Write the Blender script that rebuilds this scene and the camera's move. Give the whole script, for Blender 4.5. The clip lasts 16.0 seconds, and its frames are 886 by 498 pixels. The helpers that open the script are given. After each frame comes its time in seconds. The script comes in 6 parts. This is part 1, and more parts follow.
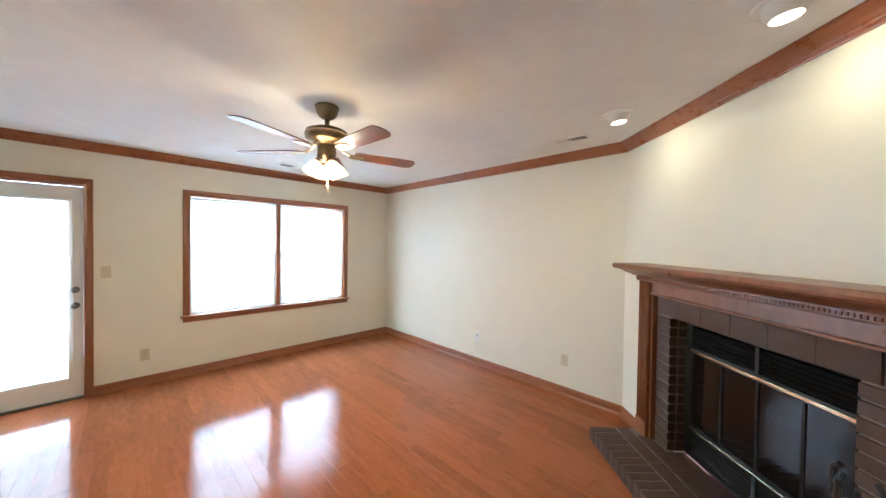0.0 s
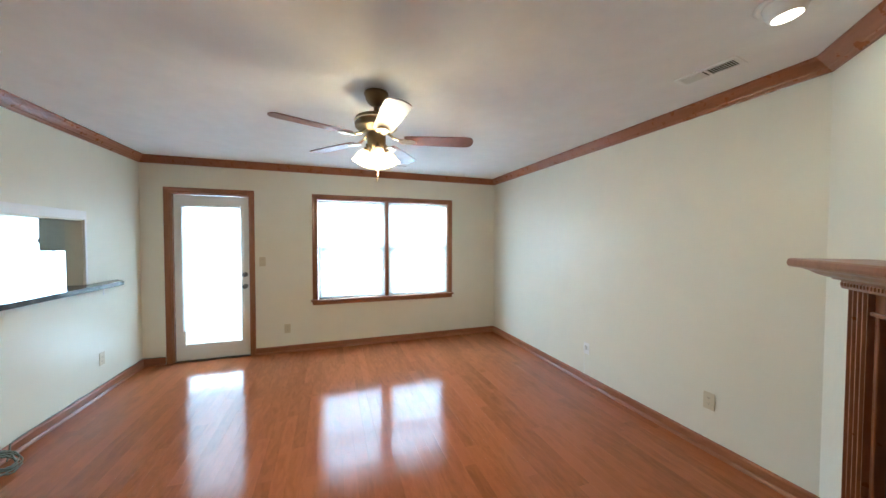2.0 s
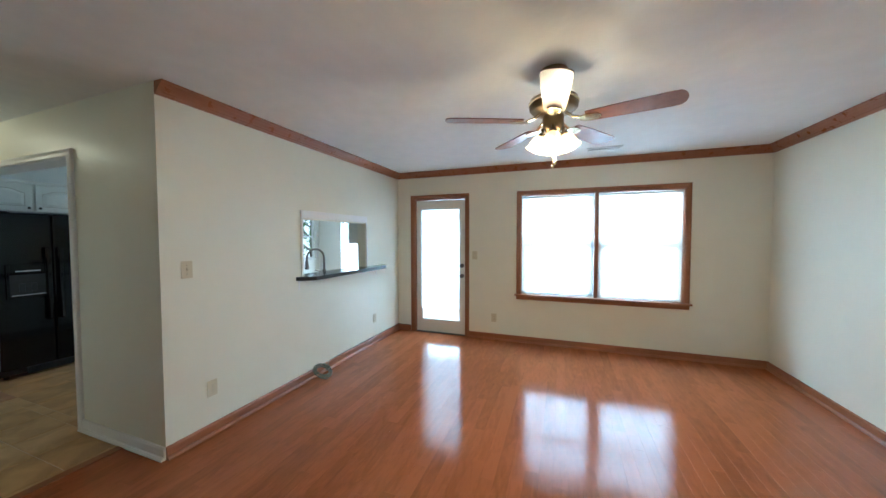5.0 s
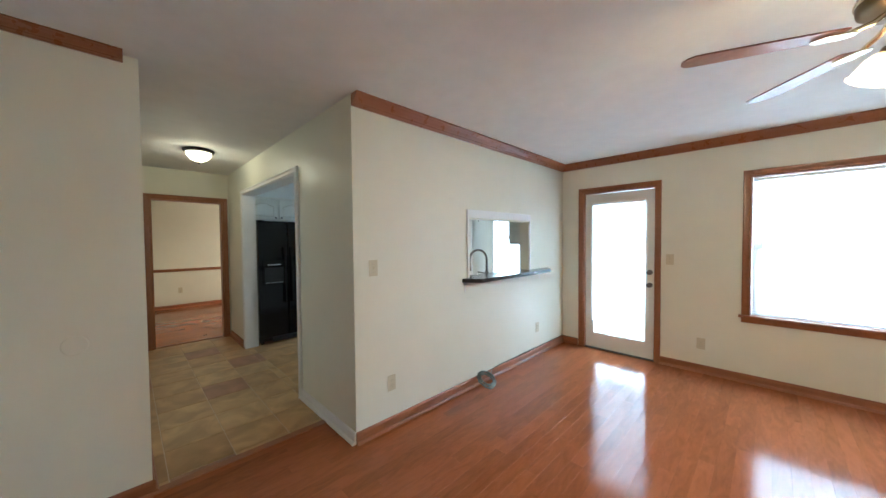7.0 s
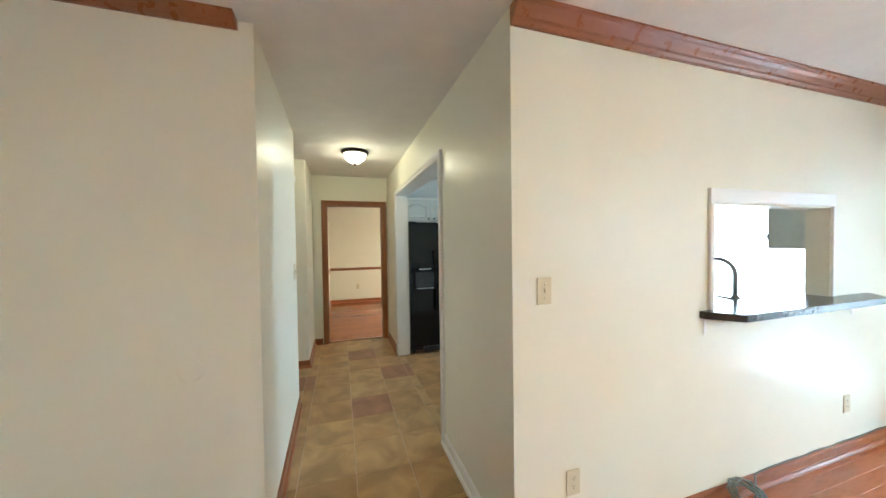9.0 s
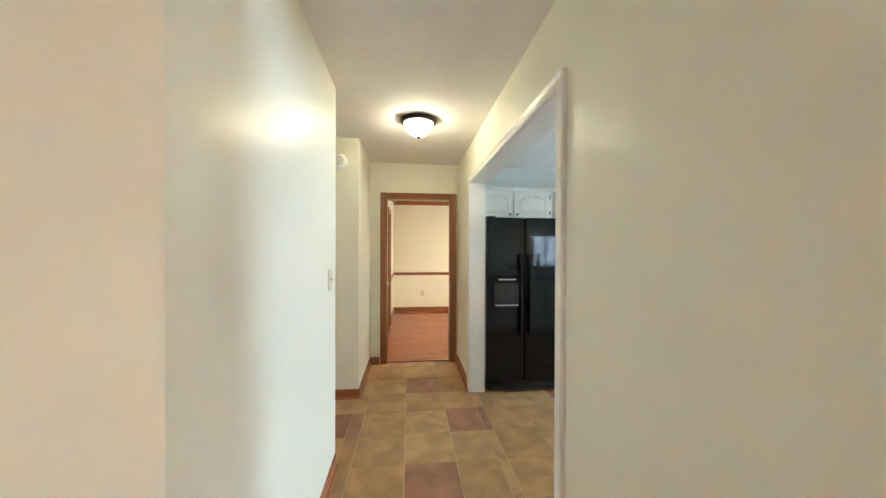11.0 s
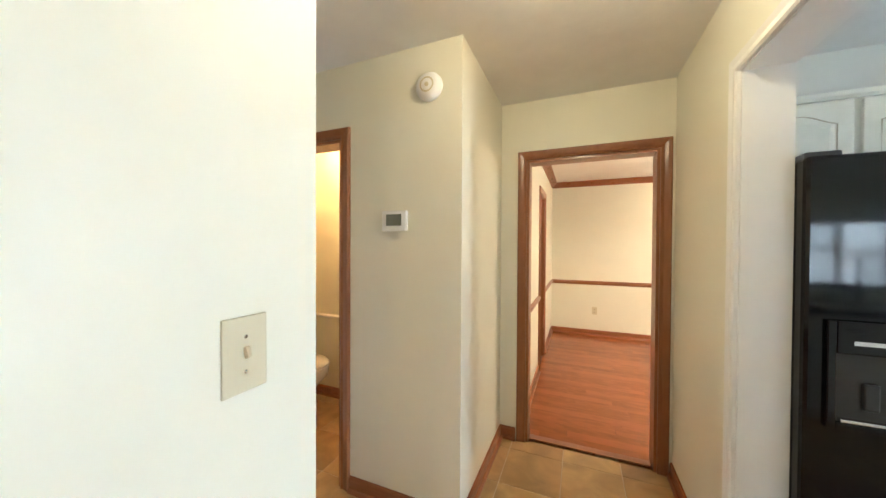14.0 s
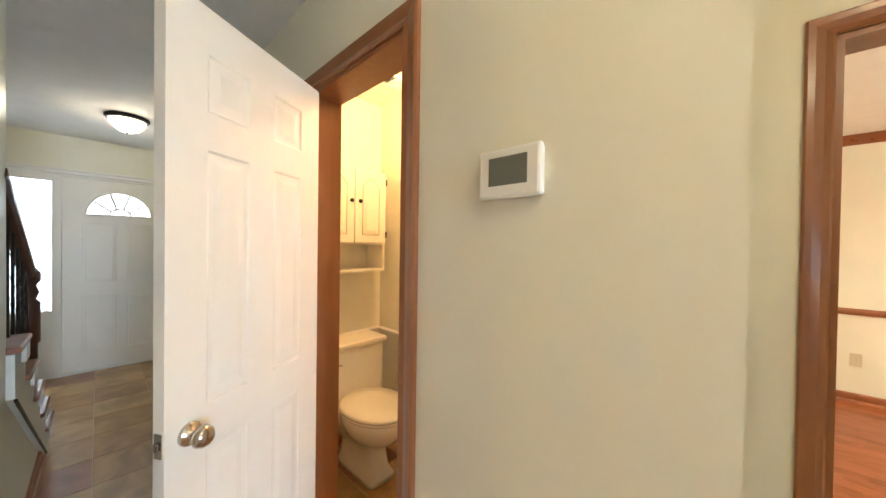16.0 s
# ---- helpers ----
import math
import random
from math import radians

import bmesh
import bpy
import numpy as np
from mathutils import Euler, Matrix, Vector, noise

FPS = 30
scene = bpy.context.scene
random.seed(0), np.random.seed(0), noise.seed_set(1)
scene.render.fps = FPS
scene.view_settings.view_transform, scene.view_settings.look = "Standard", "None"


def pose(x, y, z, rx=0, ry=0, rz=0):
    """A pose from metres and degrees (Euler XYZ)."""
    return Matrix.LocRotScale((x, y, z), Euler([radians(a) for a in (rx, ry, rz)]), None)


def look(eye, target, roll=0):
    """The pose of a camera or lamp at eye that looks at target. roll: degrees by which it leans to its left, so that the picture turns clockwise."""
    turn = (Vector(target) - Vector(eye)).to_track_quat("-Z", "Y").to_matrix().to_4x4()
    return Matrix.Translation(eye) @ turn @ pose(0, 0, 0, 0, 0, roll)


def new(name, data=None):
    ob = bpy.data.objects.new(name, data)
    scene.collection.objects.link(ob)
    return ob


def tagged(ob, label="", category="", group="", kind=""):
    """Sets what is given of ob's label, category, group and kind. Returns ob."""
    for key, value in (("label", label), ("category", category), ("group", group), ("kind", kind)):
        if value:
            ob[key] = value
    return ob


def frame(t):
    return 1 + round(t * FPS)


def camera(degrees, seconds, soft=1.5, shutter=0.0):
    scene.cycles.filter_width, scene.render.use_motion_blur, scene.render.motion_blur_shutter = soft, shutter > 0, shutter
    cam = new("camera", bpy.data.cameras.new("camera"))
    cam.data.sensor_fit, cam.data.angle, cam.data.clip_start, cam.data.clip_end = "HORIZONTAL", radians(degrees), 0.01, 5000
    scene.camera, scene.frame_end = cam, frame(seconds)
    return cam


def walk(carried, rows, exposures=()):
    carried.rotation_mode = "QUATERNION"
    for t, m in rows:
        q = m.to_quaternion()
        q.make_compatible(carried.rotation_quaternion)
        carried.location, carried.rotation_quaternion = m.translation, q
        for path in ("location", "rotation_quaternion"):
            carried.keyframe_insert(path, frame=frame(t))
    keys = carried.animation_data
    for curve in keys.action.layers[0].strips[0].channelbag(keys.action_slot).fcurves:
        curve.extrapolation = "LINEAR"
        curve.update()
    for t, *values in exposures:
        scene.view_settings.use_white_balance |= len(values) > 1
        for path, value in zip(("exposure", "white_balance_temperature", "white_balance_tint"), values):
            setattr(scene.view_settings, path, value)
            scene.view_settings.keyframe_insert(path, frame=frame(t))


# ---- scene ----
cam = camera(108.1, 16.0, soft=1.5)
# seconds, eye, target, roll
PATH = [
    (0, (0.588, -0.077, 1.522), (-0.835, 1.329, 1.489), 0.8),
    (0.5, (0.592, 0.114, 1.512), (-0.985, 1.344, 1.472), 0.7),
    (1, (0.609, 0.268, 1.514), (-1.09, 1.323, 1.472), 0.5),
    (1.5, (0.651, 0.441, 1.505), (-1.158, 1.293, 1.457), 0.3),
    (2, (0.633, 0.61, 1.472), (-1.255, 1.269, 1.418), 0.1),
    (2.5, (0.601, 0.771, 1.465), (-1.339, 1.253, 1.417), 0.1),
    (3, (0.57, 0.9, 1.457), (-1.414, 1.144, 1.408), -0.0),
    (3.5, (0.516, 0.978, 1.456), (-1.483, 0.968, 1.399), 0.0),
    (6, (0.506, 0.858, 1.44), (-1.174, -0.225, 1.379), -0.3),
    (6.5, (0.418, 0.706, 1.411), (-1.133, -0.556, 1.359), -0.4),
    (7, (0.328, 0.558, 1.435), (-1.075, -0.865, 1.379), -0.5),
    (7.5, (0.19, 0.393, 1.429), (-1.023, -1.197, 1.373), -0.5),
    (8, (0.079, 0.202, 1.434), (-0.93, -1.525, 1.385), -0.6),
    (8.5, (-0.014, -0.042, 1.446), (-0.8, -1.88, 1.403), -0.5),
    (9, (-0.095, -0.25, 1.455), (-0.704, -2.155, 1.413), -0.8),
    (9.5, (-0.194, -0.504, 1.44), (-0.641, -2.453, 1.412), -0.6),
    (12, (-0.193, -1.748, 1.412), (-0.249, -3.747, 1.4), 0.4),
    (12.5, (-0.204, -2.018, 1.404), (-0.116, -4.016, 1.387), 0.4),
    (13, (-0.2, -2.278, 1.412), (0.085, -4.257, 1.388), 0.4),
    (13.5, (-0.214, -2.567, 1.415), (0.305, -4.498, 1.398), 0.4),
    (14, (-0.249, -2.843, 1.414), (0.529, -4.686, 1.39), 0.3),
    (14.5, (-0.224, -3.107, 1.413), (0.777, -4.838, 1.392), 0.4),
    (15, (-0.082, -3.357, 1.402), (1.072, -4.991, 1.372), 0.5),
    (15.5, (0.09, -3.572, 1.39), (1.366, -5.111, 1.358), 0.7),
    (16, (0.286, -3.717, 1.386), (1.649, -5.179, 1.364), 0.8),
]
# seconds, stops, kelvin, tint
EXPOSURES = [(0.0, 0.16, 5200, 10), (1.5, -0.08, 5050, 5), (3.5, -0.33, 4750, 1), (6.0, -0.35, 4950, 5), (7.0, -0.08, 5050, 6), (8.0, 0.3, 5150, 5), (9.0, 0.62, 5250, 5), (9.5, 0.75, 5300, 6), (12.0, 1.07, 5550, 10), (14.0, 1.05, 5800, 13), (16.0, 1.2, 6000, 14)]
walk(cam, [(t, look(eye, target, roll)) for t, eye, target, roll in PATH], EXPOSURES)

# ---------- world, sun, backdrop light ----------
world = bpy.data.worlds.new("sky")
scene.world = world
world.use_nodes = True
wn = world.node_tree
sky = wn.nodes.new("ShaderNodeTexSky")
sky.sky_type, sky.sun_disc = "NISHITA", False
sky.sun_elevation, sky.sun_rotation = radians(55), radians(-20)
wn.links.new(sky.outputs[0], wn.nodes["Background"].inputs[0])
wn.nodes["Background"].inputs[1].default_value = 0.15
sun = new("sun", bpy.data.lights.new("sun", "SUN"))
sun.data.energy, sun.data.angle, sun.data.color = 5.0, radians(6), (1, 0.96, 0.9)
sun.matrix_world = pose(0, 0, 20, -35, 0, 20)


def area(name, m, sx, sy, watts, color):
    ob = new(name, bpy.data.lights.new(name, "AREA"))
    ob.data.shape, ob.data.size, ob.data.size_y = "RECTANGLE", sx, sy
    ob.data.energy, ob.data.color = watts, color
    ob.matrix_world = m
    return ob


def bulb(name, x, y, z, watts, color, radius=0.03):
    ob = new(name, bpy.data.lights.new(name, "POINT"))
    ob.data.energy, ob.data.color, ob.data.shadow_soft_size = watts, color, radius
    ob.location = (x, y, z)
    return ob


WARM = (1.0, 0.73, 0.37)
DAY = (0.76, 0.93, 1.0)
# daylight in the openings
area("window_daylight", pose(-4.55, 1.3725, 1.345, 0, -90, 0), 1.42, 1.94, 275, DAY)
area("door_daylight", pose(-4.55, -0.76, 1.02, 0, -90, 0), 2.06, 0.86, 100, DAY)
area("nook_daylight", pose(-6.66, -3.745, 1.065, 0, -90, 0), 2.08, 1.5, 208, DAY)
area("entry_daylight", pose(5.6, -3.9, 1.3, 0, 90, 0), 2.0, 1.8, 30, DAY)
# lamps
for dx, dy in ((0.10, 0), (-0.10, 0), (0, 0.10), (0, -0.10)):
    bulb("fan_bulb", -1.54 + dx, 0.9 + dy, 1.99, 23, WARM, 0.045)
bulb("hall_bulb", -0.263, -3.83, 2.36, 48, (1.0, 0.81, 0.46), 0.05)
bulb("foyer_bulb", 4.14, -3.885, 2.36, 20, (1.0, 0.86, 0.6), 0.05)
bulb("bath_bulb", 1.6, -4.95, 2.34, 18.5, (1.0, 0.55, 0.20), 0.06)
bulb("dining_bulb", -2.6, -6.7, 1.93, 78, (1.0, 0.84, 0.56), 0.12)
bulb("nook_bulb", -5.2, -3.93, 1.99, 8, (1.0, 0.9, 0.75), 0.06)


# ---------- materials ----------
def material(name, color, rough=0.5, metal=0.0, vary=0.06, scale=6.0, bump=0.0, bump_scale=60.0, coat=0.0, spec=0.5, dist=0.004):
    """A paint-like surface: colour varied at two scales, fine relief."""
    m = bpy.data.materials.new(name)
    m.use_nodes = True
    t = m.node_tree
    b = t.nodes["Principled BSDF"]
    b.inputs["Roughness"].default_value, b.inputs["Metallic"].default_value = rough, metal
    b.inputs["Coat Weight"].default_value, b.inputs["Specular IOR Level"].default_value = coat, spec
    b.inputs["Coat Roughness"].default_value = 0.16
    co = t.nodes.new("ShaderNodeTexCoord")
    n1, n2 = t.nodes.new("ShaderNodeTexNoise"), t.nodes.new("ShaderNodeTexNoise")
    n1.inputs["Scale"].default_value, n2.inputs["Scale"].default_value = scale * 0.2, scale * 3
    n1.inputs["Detail"].default_value, n2.inputs["Detail"].default_value = 3, 5
    geo = t.nodes.new("ShaderNodeNewGeometry")
    for n in (n1, n2):
        t.links.new(geo.outputs["Position"], n.inputs["Vector"])
    add = t.nodes.new("ShaderNodeMath")
    add.operation = "ADD"
    t.links.new(n1.outputs[0], add.inputs[0])
    t.links.new(n2.outputs[0], add.inputs[1])
    ramp = t.nodes.new("ShaderNodeMapRange")
    ramp.inputs[1].default_value, ramp.inputs[2].default_value = 0.6, 1.4
    ramp.inputs[3].default_value, ramp.inputs[4].default_value = 1 - vary, 1 + vary
    t.links.new(add.outputs[0], ramp.inputs[0])
    mul = t.nodes.new("ShaderNodeVectorMath")
    mul.operation = "SCALE"
    mul.inputs[0].default_value = color
    t.links.new(ramp.outputs[0], mul.inputs["Scale"])
    t.links.new(mul.outputs[0], b.inputs["Base Color"])
    rr = t.nodes.new("ShaderNodeMapRange")
    rr.inputs[1].default_value, rr.inputs[2].default_value = 0.3, 0.7
    rr.inputs[3].default_value, rr.inputs[4].default_value = rough * 0.85, min(1, rough * 1.15)
    t.links.new(n2.outputs[0], rr.inputs[0])
    t.links.new(rr.outputs[0], b.inputs["Roughness"])
    if bump:
        n3, bp = t.nodes.new("ShaderNodeTexNoise"), t.nodes.new("ShaderNodeBump")
        n3.inputs["Scale"].default_value, n3.inputs["Detail"].default_value = bump_scale, 4
        t.links.new(geo.outputs["Position"], n3.inputs["Vector"])
        bp.inputs["Strength"].default_value, bp.inputs["Distance"].default_value = bump, dist
        t.links.new(n3.outputs[0], bp.inputs["Height"])
        t.links.new(bp.outputs[0], b.inputs["Normal"])
    return m


def wood(name, dark, light, stretch, rough=0.3, coat=0.0, random_amount=0.0, grain=1.0):
    """Grain drawn out along the axis with the small number in stretch; boards differ by their own random value."""
    m = material(name, light, rough, coat=coat)
    t = m.node_tree
    b = t.nodes["Principled BSDF"]
    geo = t.nodes.new("ShaderNodeNewGeometry")
    info = t.nodes.new("ShaderNodeObjectInfo")
    shift = t.nodes.new("ShaderNodeVectorMath")
    shift.operation = "MULTIPLY_ADD"
    t.links.new(geo.outputs["Position"], shift.inputs[0])
    shift.inputs[1].default_value = stretch
    off = t.nodes.new("ShaderNodeVectorMath")
    off.operation = "SCALE"
    off.inputs[0].default_value = (31.0 * random_amount, 17.0 * random_amount, 5.0 * random_amount)
    t.links.new(info.outputs["Random"], off.inputs["Scale"])
    t.links.new(off.outputs[0], shift.inputs[2])
    n1, n2 = t.nodes.new("ShaderNodeTexNoise"), t.nodes.new("ShaderNodeTexNoise")
    n1.inputs["Scale"].default_value, n1.inputs["Detail"].default_value, n1.inputs["Distortion"].default_value = 3.0, 6, 1.2
    n2.inputs["Scale"].default_value, n2.inputs["Detail"].default_value = 14.0, 4
    for n in (n1, n2):
        t.links.new(shift.outputs[0], n.inputs["Vector"])
    mix = t.nodes.new("ShaderNodeMix")
    mix.data_type = "RGBA"
    mix.inputs[6].default_value, mix.inputs[7].default_value = (*dark, 1), (*light, 1)
    s = t.nodes.new("ShaderNodeMath")
    s.operation = "MULTIPLY_ADD"
    t.links.new(n1.outputs[0], s.inputs[0])
    s.inputs[1].default_value = 1.6 * grain
    s.inputs[2].default_value = 0.5 - 1.15 * grain + 0.35 * grain
    s2 = t.nodes.new("ShaderNodeMath")
    s2.operation = "MULTIPLY_ADD"
    t.links.new(n2.outputs[0], s2.inputs[0])
    s2.inputs[1].default_value = 0.5 * grain
    t.links.new(s.outputs[0], s2.inputs[2])
    if random_amount:
        s3 = t.nodes.new("ShaderNodeMath")
        s3.operation = "MULTIPLY_ADD"
        t.links.new(info.outputs["Random"], s3.inputs[0])
        s3.inputs[1].default_value = 0.5 * random_amount
        t.links.new(s2.outputs[0], s3.inputs[2])
        s2 = s3
    s2.use_clamp = True
    t.links.new(s2.outputs[0], mix.inputs[0])
    t.links.new(mix.outputs[2], b.inputs["Base Color"])
    bp = t.nodes.new("ShaderNodeBump")
    bp.inputs["Strength"].default_value, bp.inputs["Distance"].default_value = 0.04, 0.002
    t.links.new(n2.outputs[0], bp.inputs["Height"])
    t.links.new(bp.outputs[0], b.inputs["Normal"])
    return m


def glow(name, color, strength, clear=0.0, body=(0.9, 0.85, 0.75)):
    """Frosted lamp glass: lets part of the lamp's light straight through and glows softly."""
    m = bpy.data.materials.new(name)
    m.use_nodes = True
    t = m.node_tree
    b = t.nodes["Principled BSDF"]
    b.inputs["Base Color"].default_value = (*body, 1)
    b.inputs["Roughness"].default_value = 0.25
    b.inputs["Emission Color"].default_value = (*color, 1)
    b.inputs["Emission Strength"].default_value = strength
    if clear:
        tr, mx = t.nodes.new("ShaderNodeBsdfTransparent"), t.nodes.new("ShaderNodeMixShader")
        mx.inputs[0].default_value = clear
        t.links.new(b.outputs[0], mx.inputs[1])
        t.links.new(tr.outputs[0], mx.inputs[2])
        t.links.new(mx.outputs[0], t.nodes["Material Output"].inputs[0])
    return m


def glass(name, rough=0.0, tint=(1, 1, 1)):
    m = bpy.data.materials.new(name)
    m.use_nodes = True
    t = m.node_tree
    g, tr, mx, fr = (t.nodes.new("ShaderNodeBsdf" + k) for k in ("Glossy", "Transparent")), None, None, None
    gl, tr = g
    mx, fr = t.nodes.new("ShaderNodeMixShader"), None
    gl.inputs["Roughness"].default_value = rough
    tr.inputs[0].default_value = (*tint, 1)
    mx.inputs[0].default_value = 0.05
    t.links.new(tr.outputs[0], mx.inputs[1])
    t.links.new(gl.outputs[0], mx.inputs[2])
    t.links.new(mx.outputs[0], t.nodes["Material Output"].inputs[0])
    return m


def translucent(name, color, amount, rough=0.5):
    m = material(name, color, rough, vary=0.03)
    t = m.node_tree
    tr, mx = t.nodes.new("ShaderNodeBsdfTranslucent"), t.nodes.new("ShaderNodeMixShader")
    tr.inputs[0].default_value = (*color, 1)
    mx.inputs[0].default_value = amount
    t.links.new(t.nodes["Principled BSDF"].outputs[0], mx.inputs[1])
    t.links.new(tr.outputs[0], mx.inputs[2])
    t.links.new(mx.outputs[0], t.nodes["Material Output"].inputs[0])
    return m


WALL = material("cream_wall_paint", (0.77, 0.75, 0.635), 0.39, vary=0.03, scale=1.5, bump=0.20, bump_scale=22, dist=0.004, spec=0.40)
WHITE_WALL = material("white_wall_paint", (0.80, 0.80, 0.76), 0.4, vary=0.02, scale=1.5, bump=0.1, bump_scale=45, dist=0.003)
CEIL = material("textured_ceiling_paint", (0.80, 0.79, 0.77), 0.8, vary=0.06, scale=2.2, bump=0.35, bump_scale=22, dist=0.006)
TRIM_WOOD = wood("stained_trim_wood", (0.17, 0.058, 0.021), (0.31, 0.120, 0.045), (5, 5, 0.9), 0.33, coat=0.15, grain=0.5)
CROWN_WOOD = wood("crown_wood", (0.20, 0.066, 0.026), (0.32, 0.115, 0.046), (0.8, 0.8, 9), 0.30, coat=0.15, grain=0.22)
BASE_WOOD = wood("baseboard_wood", (0.17, 0.05, 0.016), (0.30, 0.105, 0.038), (0.8, 0.8, 9), 0.37, coat=0.15)
FLOOR_WOOD = wood("oak_plank", (0.10, 0.028, 0.010), (0.32, 0.102, 0.036), (1.5, 6.0, 6.0), 0.13, coat=0.0, random_amount=0.75, grain=0.55)
FLOOR_WOOD.node_tree.nodes["Principled BSDF"].inputs["Specular IOR Level"].default_value = 0.19
MANTEL_WOOD = wood("mantel_wood", (0.12, 0.040, 0.016), (0.25, 0.092, 0.036), (4, 4, 1.0), 0.32, coat=0.15)
WHITE_TRIM = material("white_trim_paint", (0.80, 0.79, 0.77), 0.36, vary=0.02)
DOOR_WHITE = material("white_door_paint", (0.80, 0.78, 0.73), 0.35, vary=0.02, bump=0.05, bump_scale=90)
PLASTIC = material("ivory_plastic", (0.60, 0.54, 0.38), 0.35, vary=0.02)
WHITE_PLASTIC = material("white_plastic", (0.82, 0.82, 0.80), 0.35, vary=0.01)
DARK = material("dark_slot", (0.015, 0.014, 0.013), 0.5)
BLACK = material("black_appliance_enamel", (0.005, 0.005, 0.006), 0.07, vary=0.2, spec=0.30)
BLACK_METAL = material("black_painted_metal", (0.014, 0.014, 0.015), 0.35, vary=0.2)
CHROME = material("satin_nickel", (0.55, 0.52, 0.48), 0.22, metal=1.0, vary=0.05)
STEEL = material("stainless_steel", (0.62, 0.62, 0.62), 0.22, metal=1.0, vary=0.05)
PEWTER = material("dull_pewter", (0.17, 0.16, 0.15), 0.3, metal=1.0, vary=0.1)
BRASS = material("antique_brass", (0.20, 0.145, 0.08), 0.37, metal=1.0, vary=0.15)
GOLD = material("polished_brass", (0.70, 0.60, 0.42), 0.22, metal=1.0, vary=0.1)
BRONZE = material("oil_rubbed_bronze", (0.030, 0.022, 0.018), 0.4, metal=0.6, vary=0.2)
GROUT = material("tan_grout", (0.55, 0.44, 0.31), 0.85, vary=0.15, scale=8)


# ---------- building helpers ----------
def link(name, bm, mat, parent=None, label="", smooth=False):
    bmesh.ops.recalc_face_normals(bm, faces=bm.faces[:])
    me = bpy.data.meshes.new(name)
    bm.to_mesh(me)
    bm.free()
    if smooth:
        for p in me.polygons:
            p.use_smooth = True
    if mat:
        me.materials.append(mat)
    ob = new(name, me)
    if parent:
        ob.parent = parent
    if label:
        ob["label"] = label
    return ob


def part(name, bm, mat, parent, label="", smooth=False):
    return link(name, bm, mat, parent, label, smooth)


def thing(name, label, category, group="", kind="", at=(0, 0, 0)):
    e = new(name)
    e.location = at
    e.empty_display_size = 0.1
    bpy.context.view_layer.update()
    return tagged(e, label, category, group, kind)


def keep(ob, parent):
    """Hang ob under parent without moving it."""
    ob.parent = parent
    ob.matrix_parent_inverse = Matrix.Translation(parent.location).inverted()
    return ob


def box(x0, y0, z0, x1, y1, z1, bm=None, bevel=0.0):
    own = bmesh.new()
    vs = [own.verts.new((x, y, z)) for x in (min(x0, x1), max(x0, x1)) for y in (min(y0, y1), max(y0, y1)) for z in (min(z0, z1), max(z0, z1))]
    for f in ((0, 1, 3, 2), (4, 6, 7, 5), (0, 4, 5, 1), (2, 3, 7, 6), (0, 2, 6, 4), (1, 5, 7, 3)):
        own.faces.new([vs[i] for i in f])
    if bevel:
        bmesh.ops.bevel(own, geom=own.edges[:], offset=bevel, segments=2, affect="EDGES", profile=0.5)
    return merge(bm, own)


def merge(bm, own):
    if bm is None:
        return own
    me = bpy.data.meshes.new("tmp")
    own.to_mesh(me)
    own.free()
    bm.from_mesh(me)
    bpy.data.meshes.remove(me)
    return bm


def prism(poly, z0, z1, bm=None, bevel=0.0):
    own = bmesh.new()
    lo, hi = [own.verts.new((x, y, z0)) for x, y in poly], [own.verts.new((x, y, z1)) for x, y in poly]
    own.faces.new(lo[::-1])
    own.faces.new(hi)
    for i in range(len(poly)):
        j = (i + 1) % len(poly)
        own.faces.new((lo[i], lo[j], hi[j], hi[i]))
    if bevel:
        bmesh.ops.bevel(own, geom=own.edges[:], offset=bevel, segments=2, affect="EDGES", profile=0.5)
    return merge(bm, own)


def lathe(profile, steps=32, bm=None, m=None):
    """Turn (radius, z) points round z."""
    own = bmesh.new()
    rings = []
    for r, z in profile:
        if r < 1e-5:
            rings.append([own.verts.new((0, 0, z))])
        else:
            rings.append([own.verts.new((r * math.cos(2 * math.pi * k / steps), r * math.sin(2 * math.pi * k / steps), z)) for k in range(steps)])
    for a, b in zip(rings, rings[1:]):
        for k in range(steps):
            q = [a[k % len(a)], a[(k + 1) % len(a)], b[(k + 1) % len(b)], b[k % len(b)]]
            q = list(dict.fromkeys(q))
            if len(q) > 2:
                own.faces.new(q)
    if m is not None:
        bmesh.ops.transform(own, matrix=m, verts=own.verts[:])
    return merge(bm, own)


def sweep(path, n, prof, bm=None):
    """Carry the section prof, (out, up) pairs, along a path; 'up' is n, 'out' is n x direction, with mitred corners."""
    own = bmesh.new()
    n = Vector(n).normalized()
    P = [Vector(p) for p in path]
    rings = []
    for i, p in enumerate(P):
        d0 = (p - P[i - 1]).normalized() if i else None
        d1 = (P[i + 1] - p).normalized() if i < len(P) - 1 else None
        a, b = n.cross(d0 or d1), n.cross(d1 or d0)
        mid = (a + b).normalized()
        mid /= max(0.2, mid.dot(a))
        rings.append([own.verts.new(p + mid * o + n * u) for o, u in prof])
    k = len(prof)
    for a, b in zip(rings, rings[1:]):
        for i in range(k):
            own.faces.new((a[i], a[(i + 1) % k], b[(i + 1) % k], b[i]))
    own.faces.new(rings[0])
    own.faces.new(rings[-1][::-1])
    return merge(bm, own)


